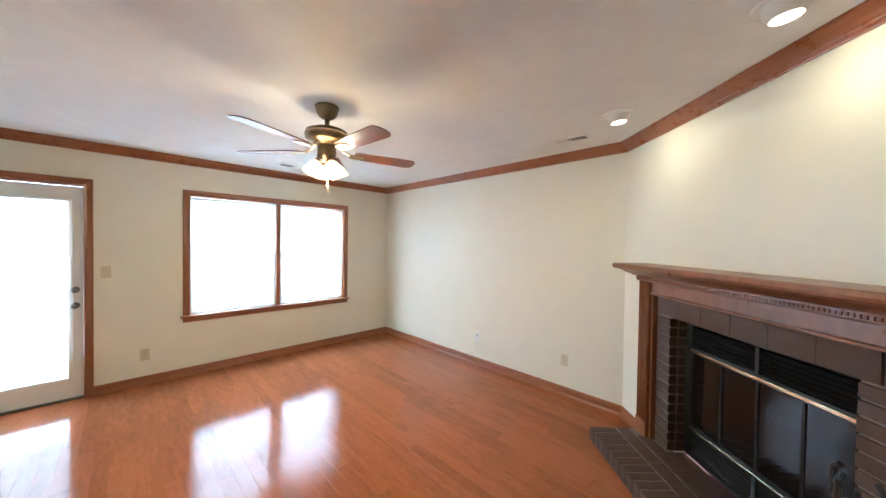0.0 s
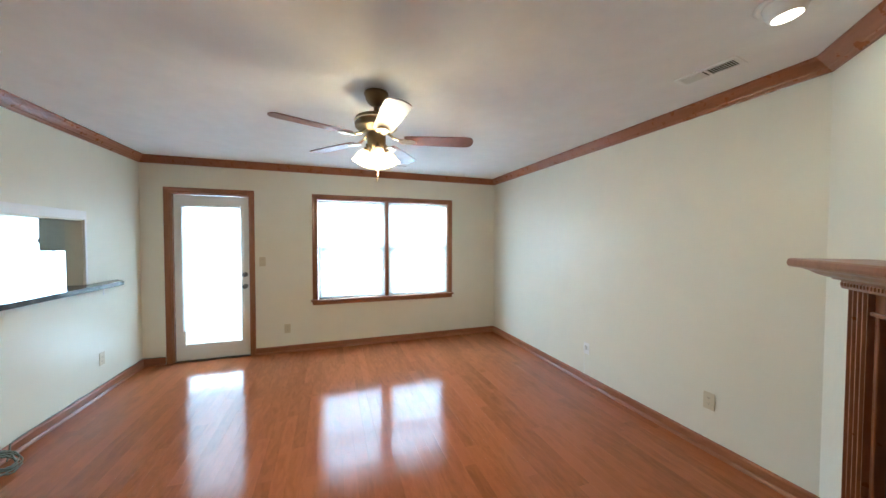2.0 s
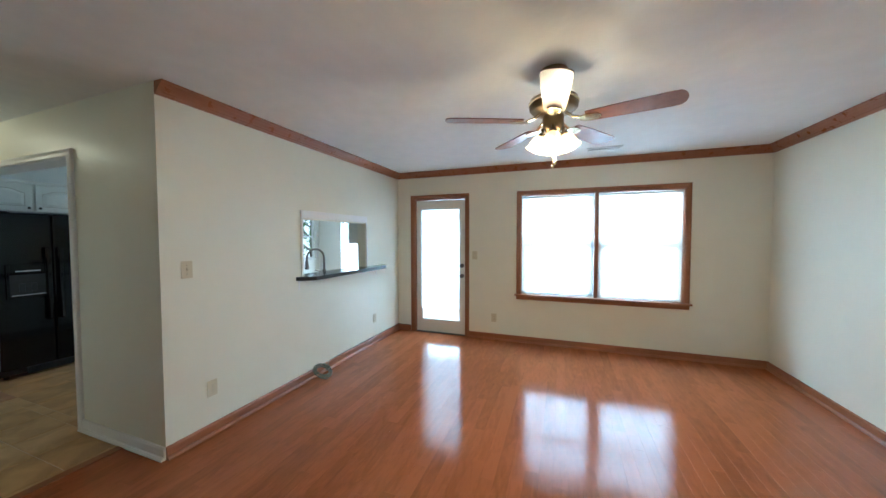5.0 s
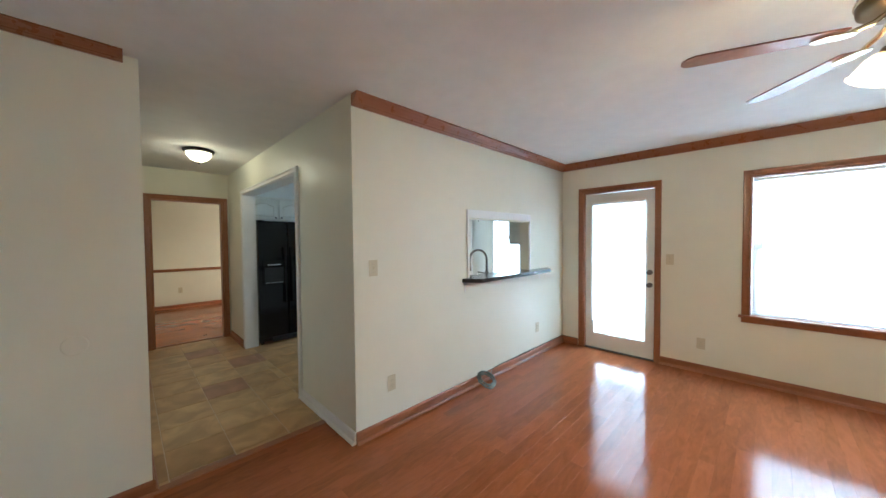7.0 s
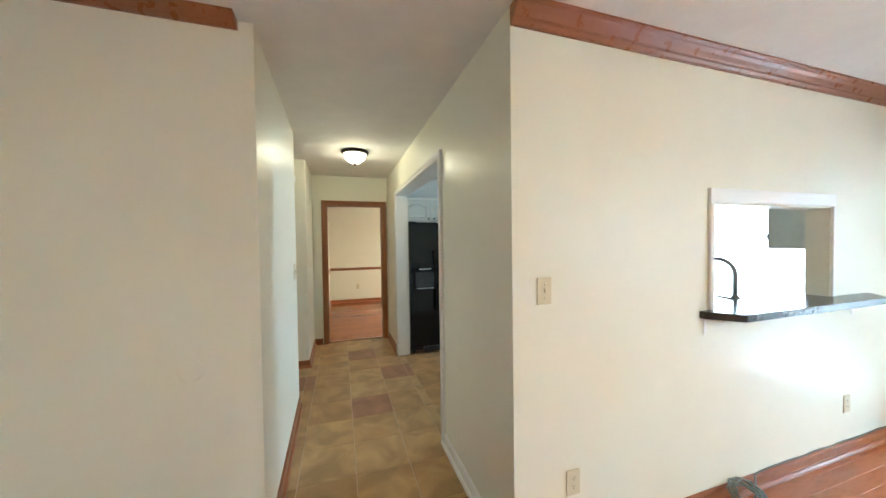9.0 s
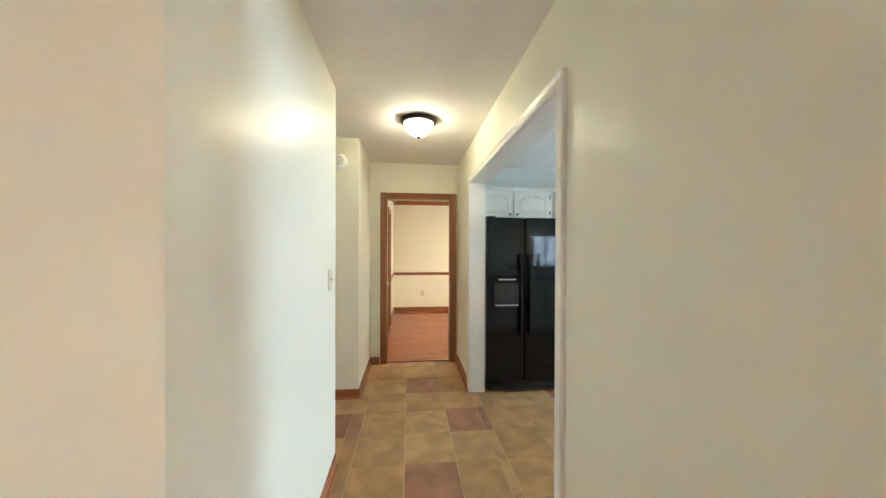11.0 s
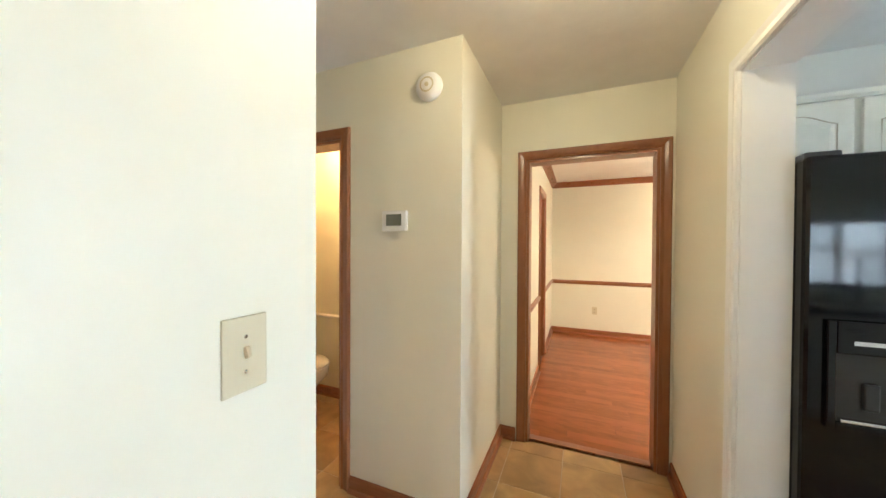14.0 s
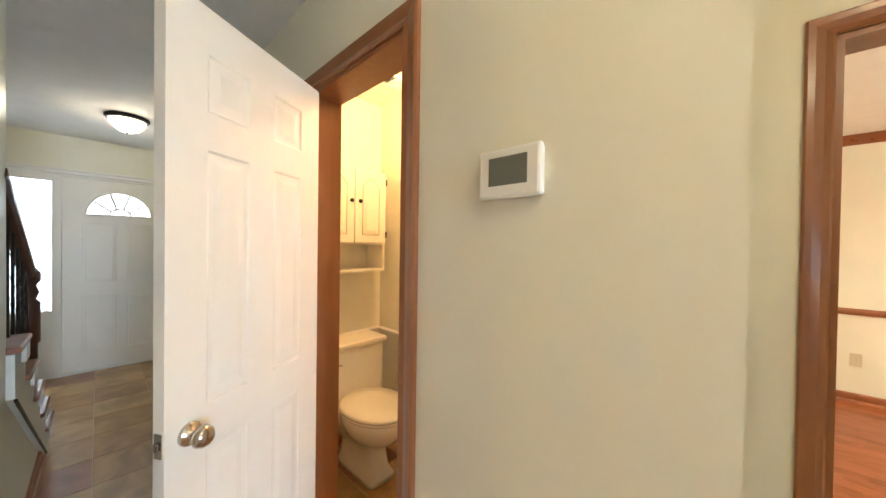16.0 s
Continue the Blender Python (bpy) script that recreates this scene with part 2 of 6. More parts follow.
def tube(points, r, bm=None, steps=10):
    own = bmesh.new()
    P = [Vector(p) for p in points]
    rings = []
    up = Vector((0.13, 0.21, 0.97))
    for i, p in enumerate(P):
        d = (P[min(i + 1, len(P) - 1)] - P[max(i - 1, 0)]).normalized()
        a = d.cross(up).normalized()
        b = d.cross(a)
        rings.append([own.verts.new(p + r * (a * math.cos(2 * math.pi * k / steps) + b * math.sin(2 * math.pi * k / steps))) for k in range(steps)])
    for a, b in zip(rings, rings[1:]):
        for i in range(steps):
            own.faces.new((a[i], a[(i + 1) % steps], b[(i + 1) % steps], b[i]))
    own.faces.new(rings[0][::-1])
    own.faces.new(rings[-1])
    return merge(bm, own)


def wall(name, p0, p1, t, holes=(), mat=None, z0=0.0, z1=2.44, label="cream painted plaster wall"):
    """A wall whose face runs from p0 to p1, thickness t to the left of that way, with holes (a0, a1, z0, z1) cut through."""
    p0, p1 = Vector(p0), Vector(p1)
    L = (p1 - p0).length
    d = (p1 - p0).normalized()
    nrm = Vector((-d.y, d.x))
    A = sorted({0.0, L, *[h[0] for h in holes], *[h[1] for h in holes]})
    Z = sorted({z0, z1, *[h[2] for h in holes], *[h[3] for h in holes]})
    A, Z = [a for a in A if 0 <= a <= L], [z for z in Z if z0 <= z <= z1]
    solid = {(i, j): not any(h[0] - 1e-6 <= A[i] and A[i + 1] <= h[1] + 1e-6 and h[2] - 1e-6 <= Z[j] and Z[j + 1] <= h[3] + 1e-6 for h in holes) for i in range(len(A) - 1) for j in range(len(Z) - 1)}
    bm = bmesh.new()
    cache = {}

    def v(i, j, k):
        if (i, j, k) not in cache:
            q = p0 + d * A[i] + nrm * (t * k)
            cache[i, j, k] = bm.verts.new((q.x, q.y, Z[j]))
        return cache[i, j, k]

    for (i, j), on in solid.items():
        if not on:
            continue
        for k in (0, 1):
            bm.faces.new((v(i, j, k), v(i + 1, j, k), v(i + 1, j + 1, k), v(i, j + 1, k)))
        for (ni, nj), (a, b) in (((i - 1, j), ((i, j), (i, j + 1))), ((i + 1, j), ((i + 1, j), (i + 1, j + 1))), ((i, j - 1), ((i, j), (i + 1, j))), ((i, j + 1), ((i, j + 1), (i + 1, j + 1)))):
            if not solid.get((ni, nj), False):
                bm.faces.new((v(*a, 0), v(*b, 0), v(*b, 1), v(*a, 1)))
    return tagged(link(name, bm, mat or WALL), label, "wall", kind="structure")


# sections: (out, up)
CROWN = [(0, 0), (0.078, 0), (0.078, -0.010), (0.066, -0.018), (0.062, -0.024), (0.048, -0.036), (0.034, -0.054), (0.028, -0.058), (0.026, -0.066), (0.014, -0.076), (0.012, -0.082), (0, -0.082)]
BASE = [(0, 0), (0.030, 0), (0.029, 0.010), (0.022, 0.020), (0.013, 0.022), (0.013, 0.070), (0.008, 0.082), (0, 0.085)]
CASING = [(0, 0), (0, 0.012), (0.006, 0.017), (0.020, 0.013), (0.040, 0.018), (0.056, 0.020), (0.062, 0.014), (0.062, 0)]


def crown(name, path, mat=None):
    ob = link(name, sweep([(x, y, 2.44) for x, y in path], (0, 0, 1), CROWN), mat or CROWN_WOOD)
    return tagged(ob, "stained wood crown moulding under the ceiling", "moulding", kind="structure")


def base(name, path, mat=None, label="stained wood baseboard with shoe moulding"):
    return tagged(link(name, sweep([(x, y, 0) for x, y in path], (0, 0, 1), BASE), mat or BASE_WOOD), label, "baseboard", kind="structure")


# ---------- structure ----------
J, U, V = Vector((-0.305, 3.10)), Vector((0.70711, -0.70711)), Vector((-0.70711, -0.70711))


def dg(u, v, z=0.0):
    """A point by the corner fireplace wall: u along it, v out from it."""
    q = J + U * u + V * v
    return (q.x, q.y, z)


DEND = dg(2.48, 0)[:2]
wall("wall_west", (-4, -1.46), (-4, 3.10), 0.14, [(1.89, 3.775, 0.66, 2.03), (0.285, 1.115, 0.0, 2.035)])
wall("wall_north", (-4.14, 3.10), J, 0.14)
wall("wall_fireplace", J, DEND, 0.14, [(0.58, 1.74, 0.0, 1.12)])
wall("wall_east", DEND, (DEND[0], -1.885), 0.14)
wall("wall_stub", (DEND[0] + 0.14, -1.885), (0.255, -1.885), 0.12)
wall("wall_hall_east", (0.2575, -2.005), (0.283, -3.385), 0.12)
wall("wall_passage_north", (1.20, -3.385), (0.40, -3.385), -0.12, [(0.10, 0.80, 0.0, 2.03)])
wall("wall_stair_side", (2.44, -3.465), (1.20, -3.465), -0.12)
wall("wall_south", (-4.14, -1.46), (-0.79, -1.46), -0.11, [(1.04, 2.14, 1.03, 1.65)])
wall("wall_hall_west", (-0.79, -1.57), (-0.79, -5.20), -0.14, [(0.90, 2.78, 0.0, 2.06)])
wall("wall_passage_south", (0.28, -4.33), (3.0, -4.33), -0.12, [(0.735, 1.335, 0.0, 2.02)])
wall("wall_hall_return", (0.28, -4.45), (0.28, -5.20), 0.12)
wall("wall_kitchen_back", (-6.5, -5.20), (-0.86, -5.20), -0.12, [(0.13, 1.43, 0.9, 2.05)], WHITE_WALL, label="white painted kitchen wall")
wall("wall_back", (-0.86, -5.20), (0.40, -5.20), -0.12, [(0.15, 0.955, 0.0, 2.02)])
wall("wall_bath_south", (0.40, -5.20), (2.33, -5.20), -0.12)
wall("wall_bath_east", (2.33, -4.45), (2.33, -5.32), 0.12)
wall("wall_foyer_return", (3.0, -4.45), (3.0, -5.07), -0.12)
wall("wall_foyer_south", (2.88, -5.07), (5.30, -5.07), -0.12)
wall("wall_front", (5.30, -5.19), (5.30, -2.3), -0.14, [(0.42, 2.16, 0.0, 2.06)])
wall("wall_stair_north", (5.44, -2.42), (0.4, -2.42), -0.12)
wall("wall_dining_east", (0.16, -5.32), (0.16, -8.45), 0.12, [(1.30, 1.83, 0.0, 2.02)])
wall("wall_dining_south", (0.28, -8.45), (-3.8, -8.45), 0.12)
wall("wall_dining_west", (-3.8, -8.57), (-3.8, -5.32), 0.12)
wall("wall_nook_west", (-6.5, -5.32), (-6.5, -1.46), 0.14, [(0.85, 2.30, 0.05, 2.08)], WHITE_WALL, label="white painted nook wall")
wall("wall_nook_north", (-6.64, -1.46), (-4.14, -1.46), -0.14, (), WHITE_WALL, label="white painted nook wall")
tagged(link("ceiling", box(-6.7, -8.75, 2.44, 5.5, 3.3, 2.60), CEIL), "white textured plaster ceiling", "ceiling", kind="structure")

# ---------- mouldings ----------
E_ = DEND[0]
crown("crown_living", [(E_, -1.885), DEND, J[:], (-4, 3.10), (-4, -1.46), (-0.79, -1.46)])
tagged(link("crown_stub", sweep([(0.315, -1.885, 2.44), (E_, -1.885, 2.44)], (0, 0, 1), [(o, u * 0.52) for o, u in CROWN]), CROWN_WOOD), "short stained wood crown moulding ending at the hall corner", "moulding", kind="structure")
crown("crown_dining", [(0.16, -5.33), (-3.8, -5.33), (-3.8, -8.45), (0.16, -8.45), (0.16, -5.34)])
base("baseboard_living_west", [dg(0.37, 0)[:2], J[:], (-4, 3.10), (-4, -0.305)])
base("baseboard_living_south", [(-4, -1.24), (-4, -1.46), (-0.79, -1.46)])
base("baseboard_living_east", [(0.255, -1.885), (E_, -1.885), DEND, dg(1.95, 0)[:2]])
base("baseboard_hall_white", [(-0.79, -1.462), (-0.79, -2.45)], WHITE_TRIM, "white painted baseboard along the hall wall")
base("baseboard_hall_east", [(0.283, -3.37), (0.255, -1.89)])
base("baseboard_hall_bump", [(0.165, -5.20), (0.28, -5.20), (0.28, -4.33), (0.95, -4.33)])
base("baseboard_hall_wing", [(-0.79, -4.365), (-0.79, -5.20)])
base("baseboard_foyer_south", [(1.68, -4.33), (3.0, -4.33), (3.0, -5.07), (5.30, -5.07), (5.30, -4.83)])
base("baseboard_foyer_north", [(3.50, -3.467), (1.20, -3.467)])
base("baseboard_dining_north", [(0.16, -6.55), (0.16, -5.33)])
base("baseboard_dining", [(-3.8, -5.33), (-3.8, -8.45), (0.16, -8.45), (0.16, -7.22)])
base("baseboard_bath", [(2.33, -4.45), (2.33, -5.20)][::-1])
base("baseboard_bath_south", [(0.6, -5.20), (2.33, -5.20)])
RAIL = [(0, 0), (0.014, 0), (0.020, 0.014), (0.028, 0.024), (0.028, 0.040), (0.012, 0.052), (0, 0.060)]
for nm, pts in (("chair_rail_dining", [(-3.8, -5.33), (-3.8, -8.45), (0.16, -8.45), (0.16, -7.22)]), ("chair_rail_dining_north", [(0.16, -6.55), (0.16, -5.33)])):
    tagged(link(nm, sweep([(x, y, 0.80) for x, y in pts], (0, 0, 1), RAIL), TRIM_WOOD), "stained wood chair rail on the dining wall", "moulding", kind="structure")
tagged(link("wainscot_cap_bath", sweep([(0.6, -5.20, 0.73), (2.33, -5.20, 0.73), (2.33, -4.45, 0.73)], (0, 0, 1), [(o * 0.55, u * 0.5) for o, u in RAIL]), WHITE_TRIM), "cream painted chair rail in the bathroom", "moulding", kind="structure")


def casing(name, a, b, top, n, mat=None, prof=CASING, z0=0.0, label="stained wood door casing"):
    n = Vector(n)
    side = n.cross(Vector((0, 0, 1)))
    a, b = Vector((*a, 0)), Vector((*b, 0))
    if (a - b).dot(side) < 0:
        a, b = b, a
    up = Vector((0, 0, 1))
    bm = sweep([a + up * z0, a + up * top, b + up * top, b + up * z0], n, prof)
    return tagged(link(name, bm, mat or TRIM_WOOD), label, "casing", kind="structure")


def jamb(name, a, b, top, n, depth, mat=None, thick=0.018, label="stained wood door jamb"):
    """Lining of an opening from a to b in the wall face, going depth back against n."""
    n = Vector((*n[:2], 0)).normalized()
    a, b = Vector((*a, 0)), Vector((*b, 0))
    d = (b - a).normalized()
    bm = bmesh.new()
    for q0, q1, z0, z1 in ((a - d * 0.001, a + d * thick, 0, top), (b - d * thick, b + d * 0.001, 0, top), (a + d * thick, b - d * thick, top - thick, top + 0.001)):
        poly = [q0 + n * 0.002, q1 + n * 0.002, q1 - n * depth, q0 - n * depth]
        prism([(p.x, p.y) for p in poly], z0, z1, bm)
    return tagged(link(name, bm, mat or TRIM_WOOD), label, "jamb", kind="structure")


casing("casing_patio_door", (-4, -1.17), (-4, -0.362), 2.03, (1, 0, 0))
jamb("jamb_patio_door", (-4, -1.174), (-4, -0.346), 2.034, (1, 0, 0), 0.142)
casing("casing_dining", (0.095, -5.20), (-0.71, -5.20), 2.02, (0, 1, 0))
casing("casing_dining_back", (0.095, -5.32), (-0.71, -5.32), 2.02, (0, -1, 0))
jamb("jamb_dining", (0.096, -5.20), (-0.711, -5.20), 2.021, (0, 1, 0), 0.122)
casing("casing_bath", (1.015, -4.33), (1.615, -4.33), 2.02, (0, 1, 0))
jamb("jamb_bath", (1.014, -4.33), (1.616, -4.33), 2.021, (0, 1, 0), 0.122)
casing("casing_closet", (0.40, -3.385), (1.10, -3.385), 2.03, (0, -1, 0), prof=[(o, u * 0.55) for o, u in CASING])
jamb("jamb_closet", (0.40, -3.385), (1.10, -3.385), 2.03, (0, -1, 0), 0.122)
casing("casing_dining_door", (0.16, -6.62), (0.16, -7.15), 2.02, (-1, 0, 0))
jamb("jamb_dining_door", (0.16, -6.62), (0.16, -7.15), 2.02, (-1, 0, 0), 0.122)
jamb("jamb_kitchen", (-0.79, -2.469), (-0.79, -4.351), 2.061, (1, 0, 0), 0.144, WHITE_TRIM, 0.012, "white painted wide kitchen opening lining")
PT = [(0, 0), (0, 0.014), (0.008, 0.020), (0.030, 0.016), (0.050, 0.022), (0.056, 0.016), (0.056, 0)]
kc = thing("casing_kitchen", "white painted moulded casing round the kitchen opening", "casing", kind="structure", at=(-0.79, -3.41, 0))
part("moulding", sweep([(0, -0.935, 0.001), (0, -0.935, 2.055), (0, 0.935, 2.055), (0, 0.935, 0.001)], (1, 0, 0), PT), WHITE_TRIM, kc)
pc = bmesh.new()
for x0, x1, z0, z1 in ((-2.004, -1.974, 1.071, 1.648), (-3.124, -3.096, 1.071, 1.648), (-3.124, -1.974, 1.6485, 1.725)):
    box(x0, -1.4598, z0, x1, -1.443, z1, pc, bevel=0.004)
tagged(link("casing_pass_through", pc, WHITE_TRIM), "white painted casing of the pass-through", "casing", kind="structure")
jamb_pt = bmesh.new()
for x0, x1, z0, z1 in ((-3.101, -3.088, 1.07, 1.638), (-2.012, -1.999, 1.07, 1.638), (-3.101, -1.999, 1.638, 1.651)):
    box(x0, -1.458, z0, x1, -1.572, z1, jamb_pt)
tagged(link("jamb_pass_through", jamb_pt, WALL), "cream painted lining of the pass-through opening", "jamb", kind="structure")


# ---------- windows ----------
SLAT = translucent("white_blind_slat", (0.82, 0.82, 0.80), 0.45, 0.45)
PANE = glass("window_glass")
VINYL = material("white_vinyl", (0.8, 0.8, 0.79), 0.35, vary=0.01)


def pane(name, bm, parent):
    ob = part(name, bm, PANE, parent)
    ob.visible_shadow = False
    return ob


def blind(x, y0, y1, z0, z1, label, tilt=-58, pitch=0.0215, sag=0.0):
    """A horizontal mini blind in the plane x, hanging from z1 down to z0."""
    e = thing("mini_blind", label, "blind", at=(x, (y0 + y1) / 2, z1))
    part("headrail", box(-0.014, (y0 - y1) / 2, -0.026, 0.014, (y1 - y0) / 2, 0, bevel=0.002), VINYL, e)
    part("bottom_rail", box(-0.012, (y0 - y1) / 2, z0 - z1, 0.012, (y1 - y0) / 2, z0 - z1 + 0.012, bevel=0.003), VINYL, e)
    own = bmesh.new()
    h = (y1 - y0) / 2
    prev = None
    for k in range(5):
        a = (k - 2) / 2
        px, pz = 0.0125 * a, 0.0018 * (1 - a * a)
        c, s = math.cos(radians(tilt)), math.sin(radians(tilt))
        q = (px * c - pz * s, px * s + pz * c)
        cur = [own.verts.new((q[0], -h, q[1])), own.verts.new((q[0], h, q[1]))]
        if prev:
            own.faces.new((prev[0], prev[1], cur[1], cur[0]))
        prev = cur
    first = part("slat", own, SLAT, e)
    z = -0.04
    first.location.z = z
    while z - pitch > z0 - z1 + 0.02:
        z -= pitch
        o = first.copy()
        scene.collection.objects.link(o)
        o.location.z = z
        o.rotation_euler.x = random.uniform(-sag, sag)
    for yy in (-h * 0.72, h * 0.72):
        part("ladder_cord", tube([(0.013, yy, -0.02), (0.013, yy, z0 - z1 + 0.01)], 0.0008, steps=5), VINYL, e)
    part("tilt_wand", tube([(0.022, -h * 0.86, -0.02), (0.026, -h * 0.86, (z0 - z1) * 0.55)], 0.0035, steps=8), VINYL, e)
    return e


def window_west():
    e = thing("window_1", "double window in a stained wood frame with closed sash", "window", kind="structure", at=(-4, 1.3725, 0.66))
    y0, y1, z0, z1 = -0.9425, 0.9425, 0.0, 1.37
    n = Vector((1, 0, 0))
    # picture-frame casing: sides and head; sill below
    part("casing", sweep([(0, y0 + 0.008, z0 + 0.012), (0, y0 + 0.008, z1 - 0.008), (0, y1 - 0.008, z1 - 0.008), (0, y1 - 0.008, z0 + 0.012)], n, CASING), TRIM_WOOD, e)
    part("window_sill", box(-0.10, y0 - 0.075, -0.012, 0.045, y1 + 0.075, 0.012, bevel=0.004), TRIM_WOOD, e)
    part("apron", box(0.0005, y0 - 0.055, -0.062, 0.016, y1 + 0.055, -0.0125, bevel=0.003), TRIM_WOOD, e)
    lin = bmesh.new()
    box(-0.138, y0 + 0.0005, z0 + 0.0125, 0.001, y0 + 0.014, z1 - 0.0005, lin)
    box(-0.138, y1 - 0.014, z0 + 0.0125, 0.001, y1 - 0.0005, z1 - 0.0005, lin)
    box(-0.138, y0 + 0.014, z1 - 0.014, 0.001, y1 - 0.014, z1 - 0.0005, lin)
    part("lining", lin, TRIM_WOOD, e)
    part("mullion", box(-0.12, -0.022, 0.0125, 0.006, 0.022, z1 - 0.0145, bevel=0.003), TRIM_WOOD, e)
    for a, b in ((y0 + 0.016, -0.024), (0.024, y1 - 0.016)):
        for zz0, zz1, xx in ((0.014, 0.695, -0.085), (0.675, z1 - 0.016, -0.112)):
            f = bmesh.new()
            for q in ((a, zz0, a + 0.058, zz1), (b - 0.058, zz0, b, zz1), (a + 0.058, zz0, b - 0.058, zz0 + 0.05), (a + 0.058, zz1 - 0.04, b - 0.058, zz1)):
                box(xx, q[0], q[1], xx + 0.024, q[2], q[3], f)
            s = part("sash", f, VINYL, e)
            pane("pane", box(xx + 0.010, a + 0.035, zz0 + 0.035, xx + 0.014, b - 0.035, zz1 - 0.035), s)


window_west()
for a, b in ((0.448, 1.345), (1.40, 2.297)):
    tagged(blind(-4.03, a, b, 0.685, 2.005, "white aluminium mini blind lowered over the window", sag=0.0015), group="window blinds")


def panel_door(e, w, h, t, panels, mat, rim=0.012):
    """Door slab in local x (0..w), z up, thickness along y, with raised panels on both faces."""
    bm = bmesh.new()
    A = sorted({0.0, w, *[q for p in panels for q in (p[0], p[1])]})
    Z = sorted({0.0, h, *[q for p in panels for q in (p[2], p[3])]})
    for i in range(len(A) - 1):
        for j in range(len(Z) - 1):
            if not any(p[0] <= A[i] + 1e-6 and A[i + 1] <= p[1] + 1e-6 and p[2] <= Z[j] + 1e-6 and Z[j + 1] <= p[3] + 1e-6 for p in panels):
                box(A[i], 0, Z[j], A[i + 1], t, Z[j + 1], bm)
    bmesh.ops.remove_doubles(bm, verts=bm.verts[:], dist=1e-5)
    slab = part("slab", bm, mat, e)
    for p in panels:
        q = bmesh.new()
        for y, s in ((0, 1), (t, -1)):
            rings = []
            for ins, dep in ((0, 0.0), (rim * 0.6, 0.0045), (rim * 1.6, 0.0045), (rim * 3.2, 0.0015)):
                yy = y + s * dep
                rings.append([q.verts.new((a, yy, z)) for a, z in ((p[0] + ins, p[2] + ins), (p[1] - ins, p[2] + ins), (p[1] - ins, p[3] - ins), (p[0] + ins, p[3] - ins))])
            for r0, r1 in zip(rings, rings[1:]):
                for k in range(4):
                    q.faces.new((r0[k], r0[(k + 1) % 4], r1[(k + 1) % 4], r1[k]))
            q.faces.new(rings[-1])
        part("panel", q, mat, e)
    return slab


def six_panels(w, h):
    m, g = 0.105, 0.10
    c = (w - 2 * m - g) / 2
    out = []
    for z0, z1 in ((0.22, 0.82), (0.94, 1.62), (1.72, h - 0.12)):
        for x0 in (m, m + c + g):
            out.append((x0, x0 + c, z0, z1))
    return out


KNOB = [(0.0, 0.062), (0.018, 0.061), (0.026, 0.052), (0.028, 0.042), (0.022, 0.032), (0.012, 0.026), (0.011, 0.012), (0.026, 0.010), (0.030, 0.004), (0.030, 0.0)]


def knob(e, x, z, y, out, mat, label="round metal door knob", name="knob"):
    turn = Matrix.Translation((x, y, z)) @ Matrix.Rotation(radians(-90 if out > 0 else 90), 4, "X")
    return part(name, lathe(KNOB, 24, m=turn), mat, e, label, smooth=True)


def patio_door():
    e = thing("door_1", "white exterior door with a full glass light and a blind", "door", kind="structure", at=(-4.06, -1.152, 0.0))
    e.rotation_euler.z = radians(90)
    w, h = 0.784, 2.012
    bm = bmesh.new()
    lite = (0.09, 0.70, 0.19, 1.88)
    for x0, z0, x1, z1 in ((0, 0.008, lite[0], h), (lite[1], 0.008, w, h), (lite[0], 0.008, lite[1], lite[2]), (lite[0], lite[3], lite[1], h)):
        box(x0, -0.022, z0, x1, 0.022, z1, bm)
    bmesh.ops.remove_doubles(bm, verts=bm.verts[:], dist=1e-5)
    part("slab", bm, DOOR_WHITE, e)
    fr = bmesh.new()
    for yy in (-0.030, 0.0225):
        for x0, z0, x1, z1 in ((lite[0] - 0.022, lite[2] - 0.022, lite[0] + 0.012, lite[3] + 0.022), (lite[1] - 0.012, lite[2] - 0.022, lite[1] + 0.022, lite[3] + 0.022), (lite[0] + 0.012, lite[2] - 0.022, lite[1] - 0.012, lite[2] + 0.012), (lite[0] + 0.012, lite[3] - 0.012, lite[1] - 0.012, lite[3] + 0.022)):
            box(x0, yy, z0, x1, yy + 0.0075, z1, fr, bevel=0.002)
    part("glazing_frame", fr, DOOR_WHITE, e)
    pane("pane", box(lite[0] + 0.001, -0.004, lite[2] + 0.001, lite[1] - 0.001, 0.004, lite[3] - 0.001), e)
    mt = bmesh.new()
    for k in range(1, 3):
        xx = lite[0] + (lite[1] - lite[0]) * k / 3
        box(xx - 0.005, 0.006, lite[2] + 0.002, xx + 0.005, 0.014, lite[3] - 0.002, mt)
    part("muntin", mt, DOOR_WHITE, e)
    knob(e, 0.735, 0.885, -0.022, -1, PEWTER)
    knob(e, 0.735, 1.035, -0.022, -1, PEWTER, "round metal deadbolt", "deadbolt")
    for z in (0.25, 1.05, 1.80):
        part("hinge", tube([(-0.006, -0.028, z - 0.045), (-0.006, -0.028, z + 0.045)], 0.007, steps=8), CHROME, e)
    th = link("threshold", box(-4.13, -1.155, 0.001, -3.985, -0.366, 0.008, bevel=0.002), BRONZE)
    tagged(th, "dark metal door threshold on the floor", "threshold", kind="structure")


patio_door()
blind(-4.018, -1.075, -0.46, 0.36, 1.895, "white mini blind hanging on the glazed door", sag=0.002)


# ---------- floors ----------
def slab(name, x0, y0, x1, y1, mat, label, cat="floor", top=-0.011):
    return tagged(link(name, box(x0, y0, -0.12, x1, y1, top), mat), label, cat, kind="structure")


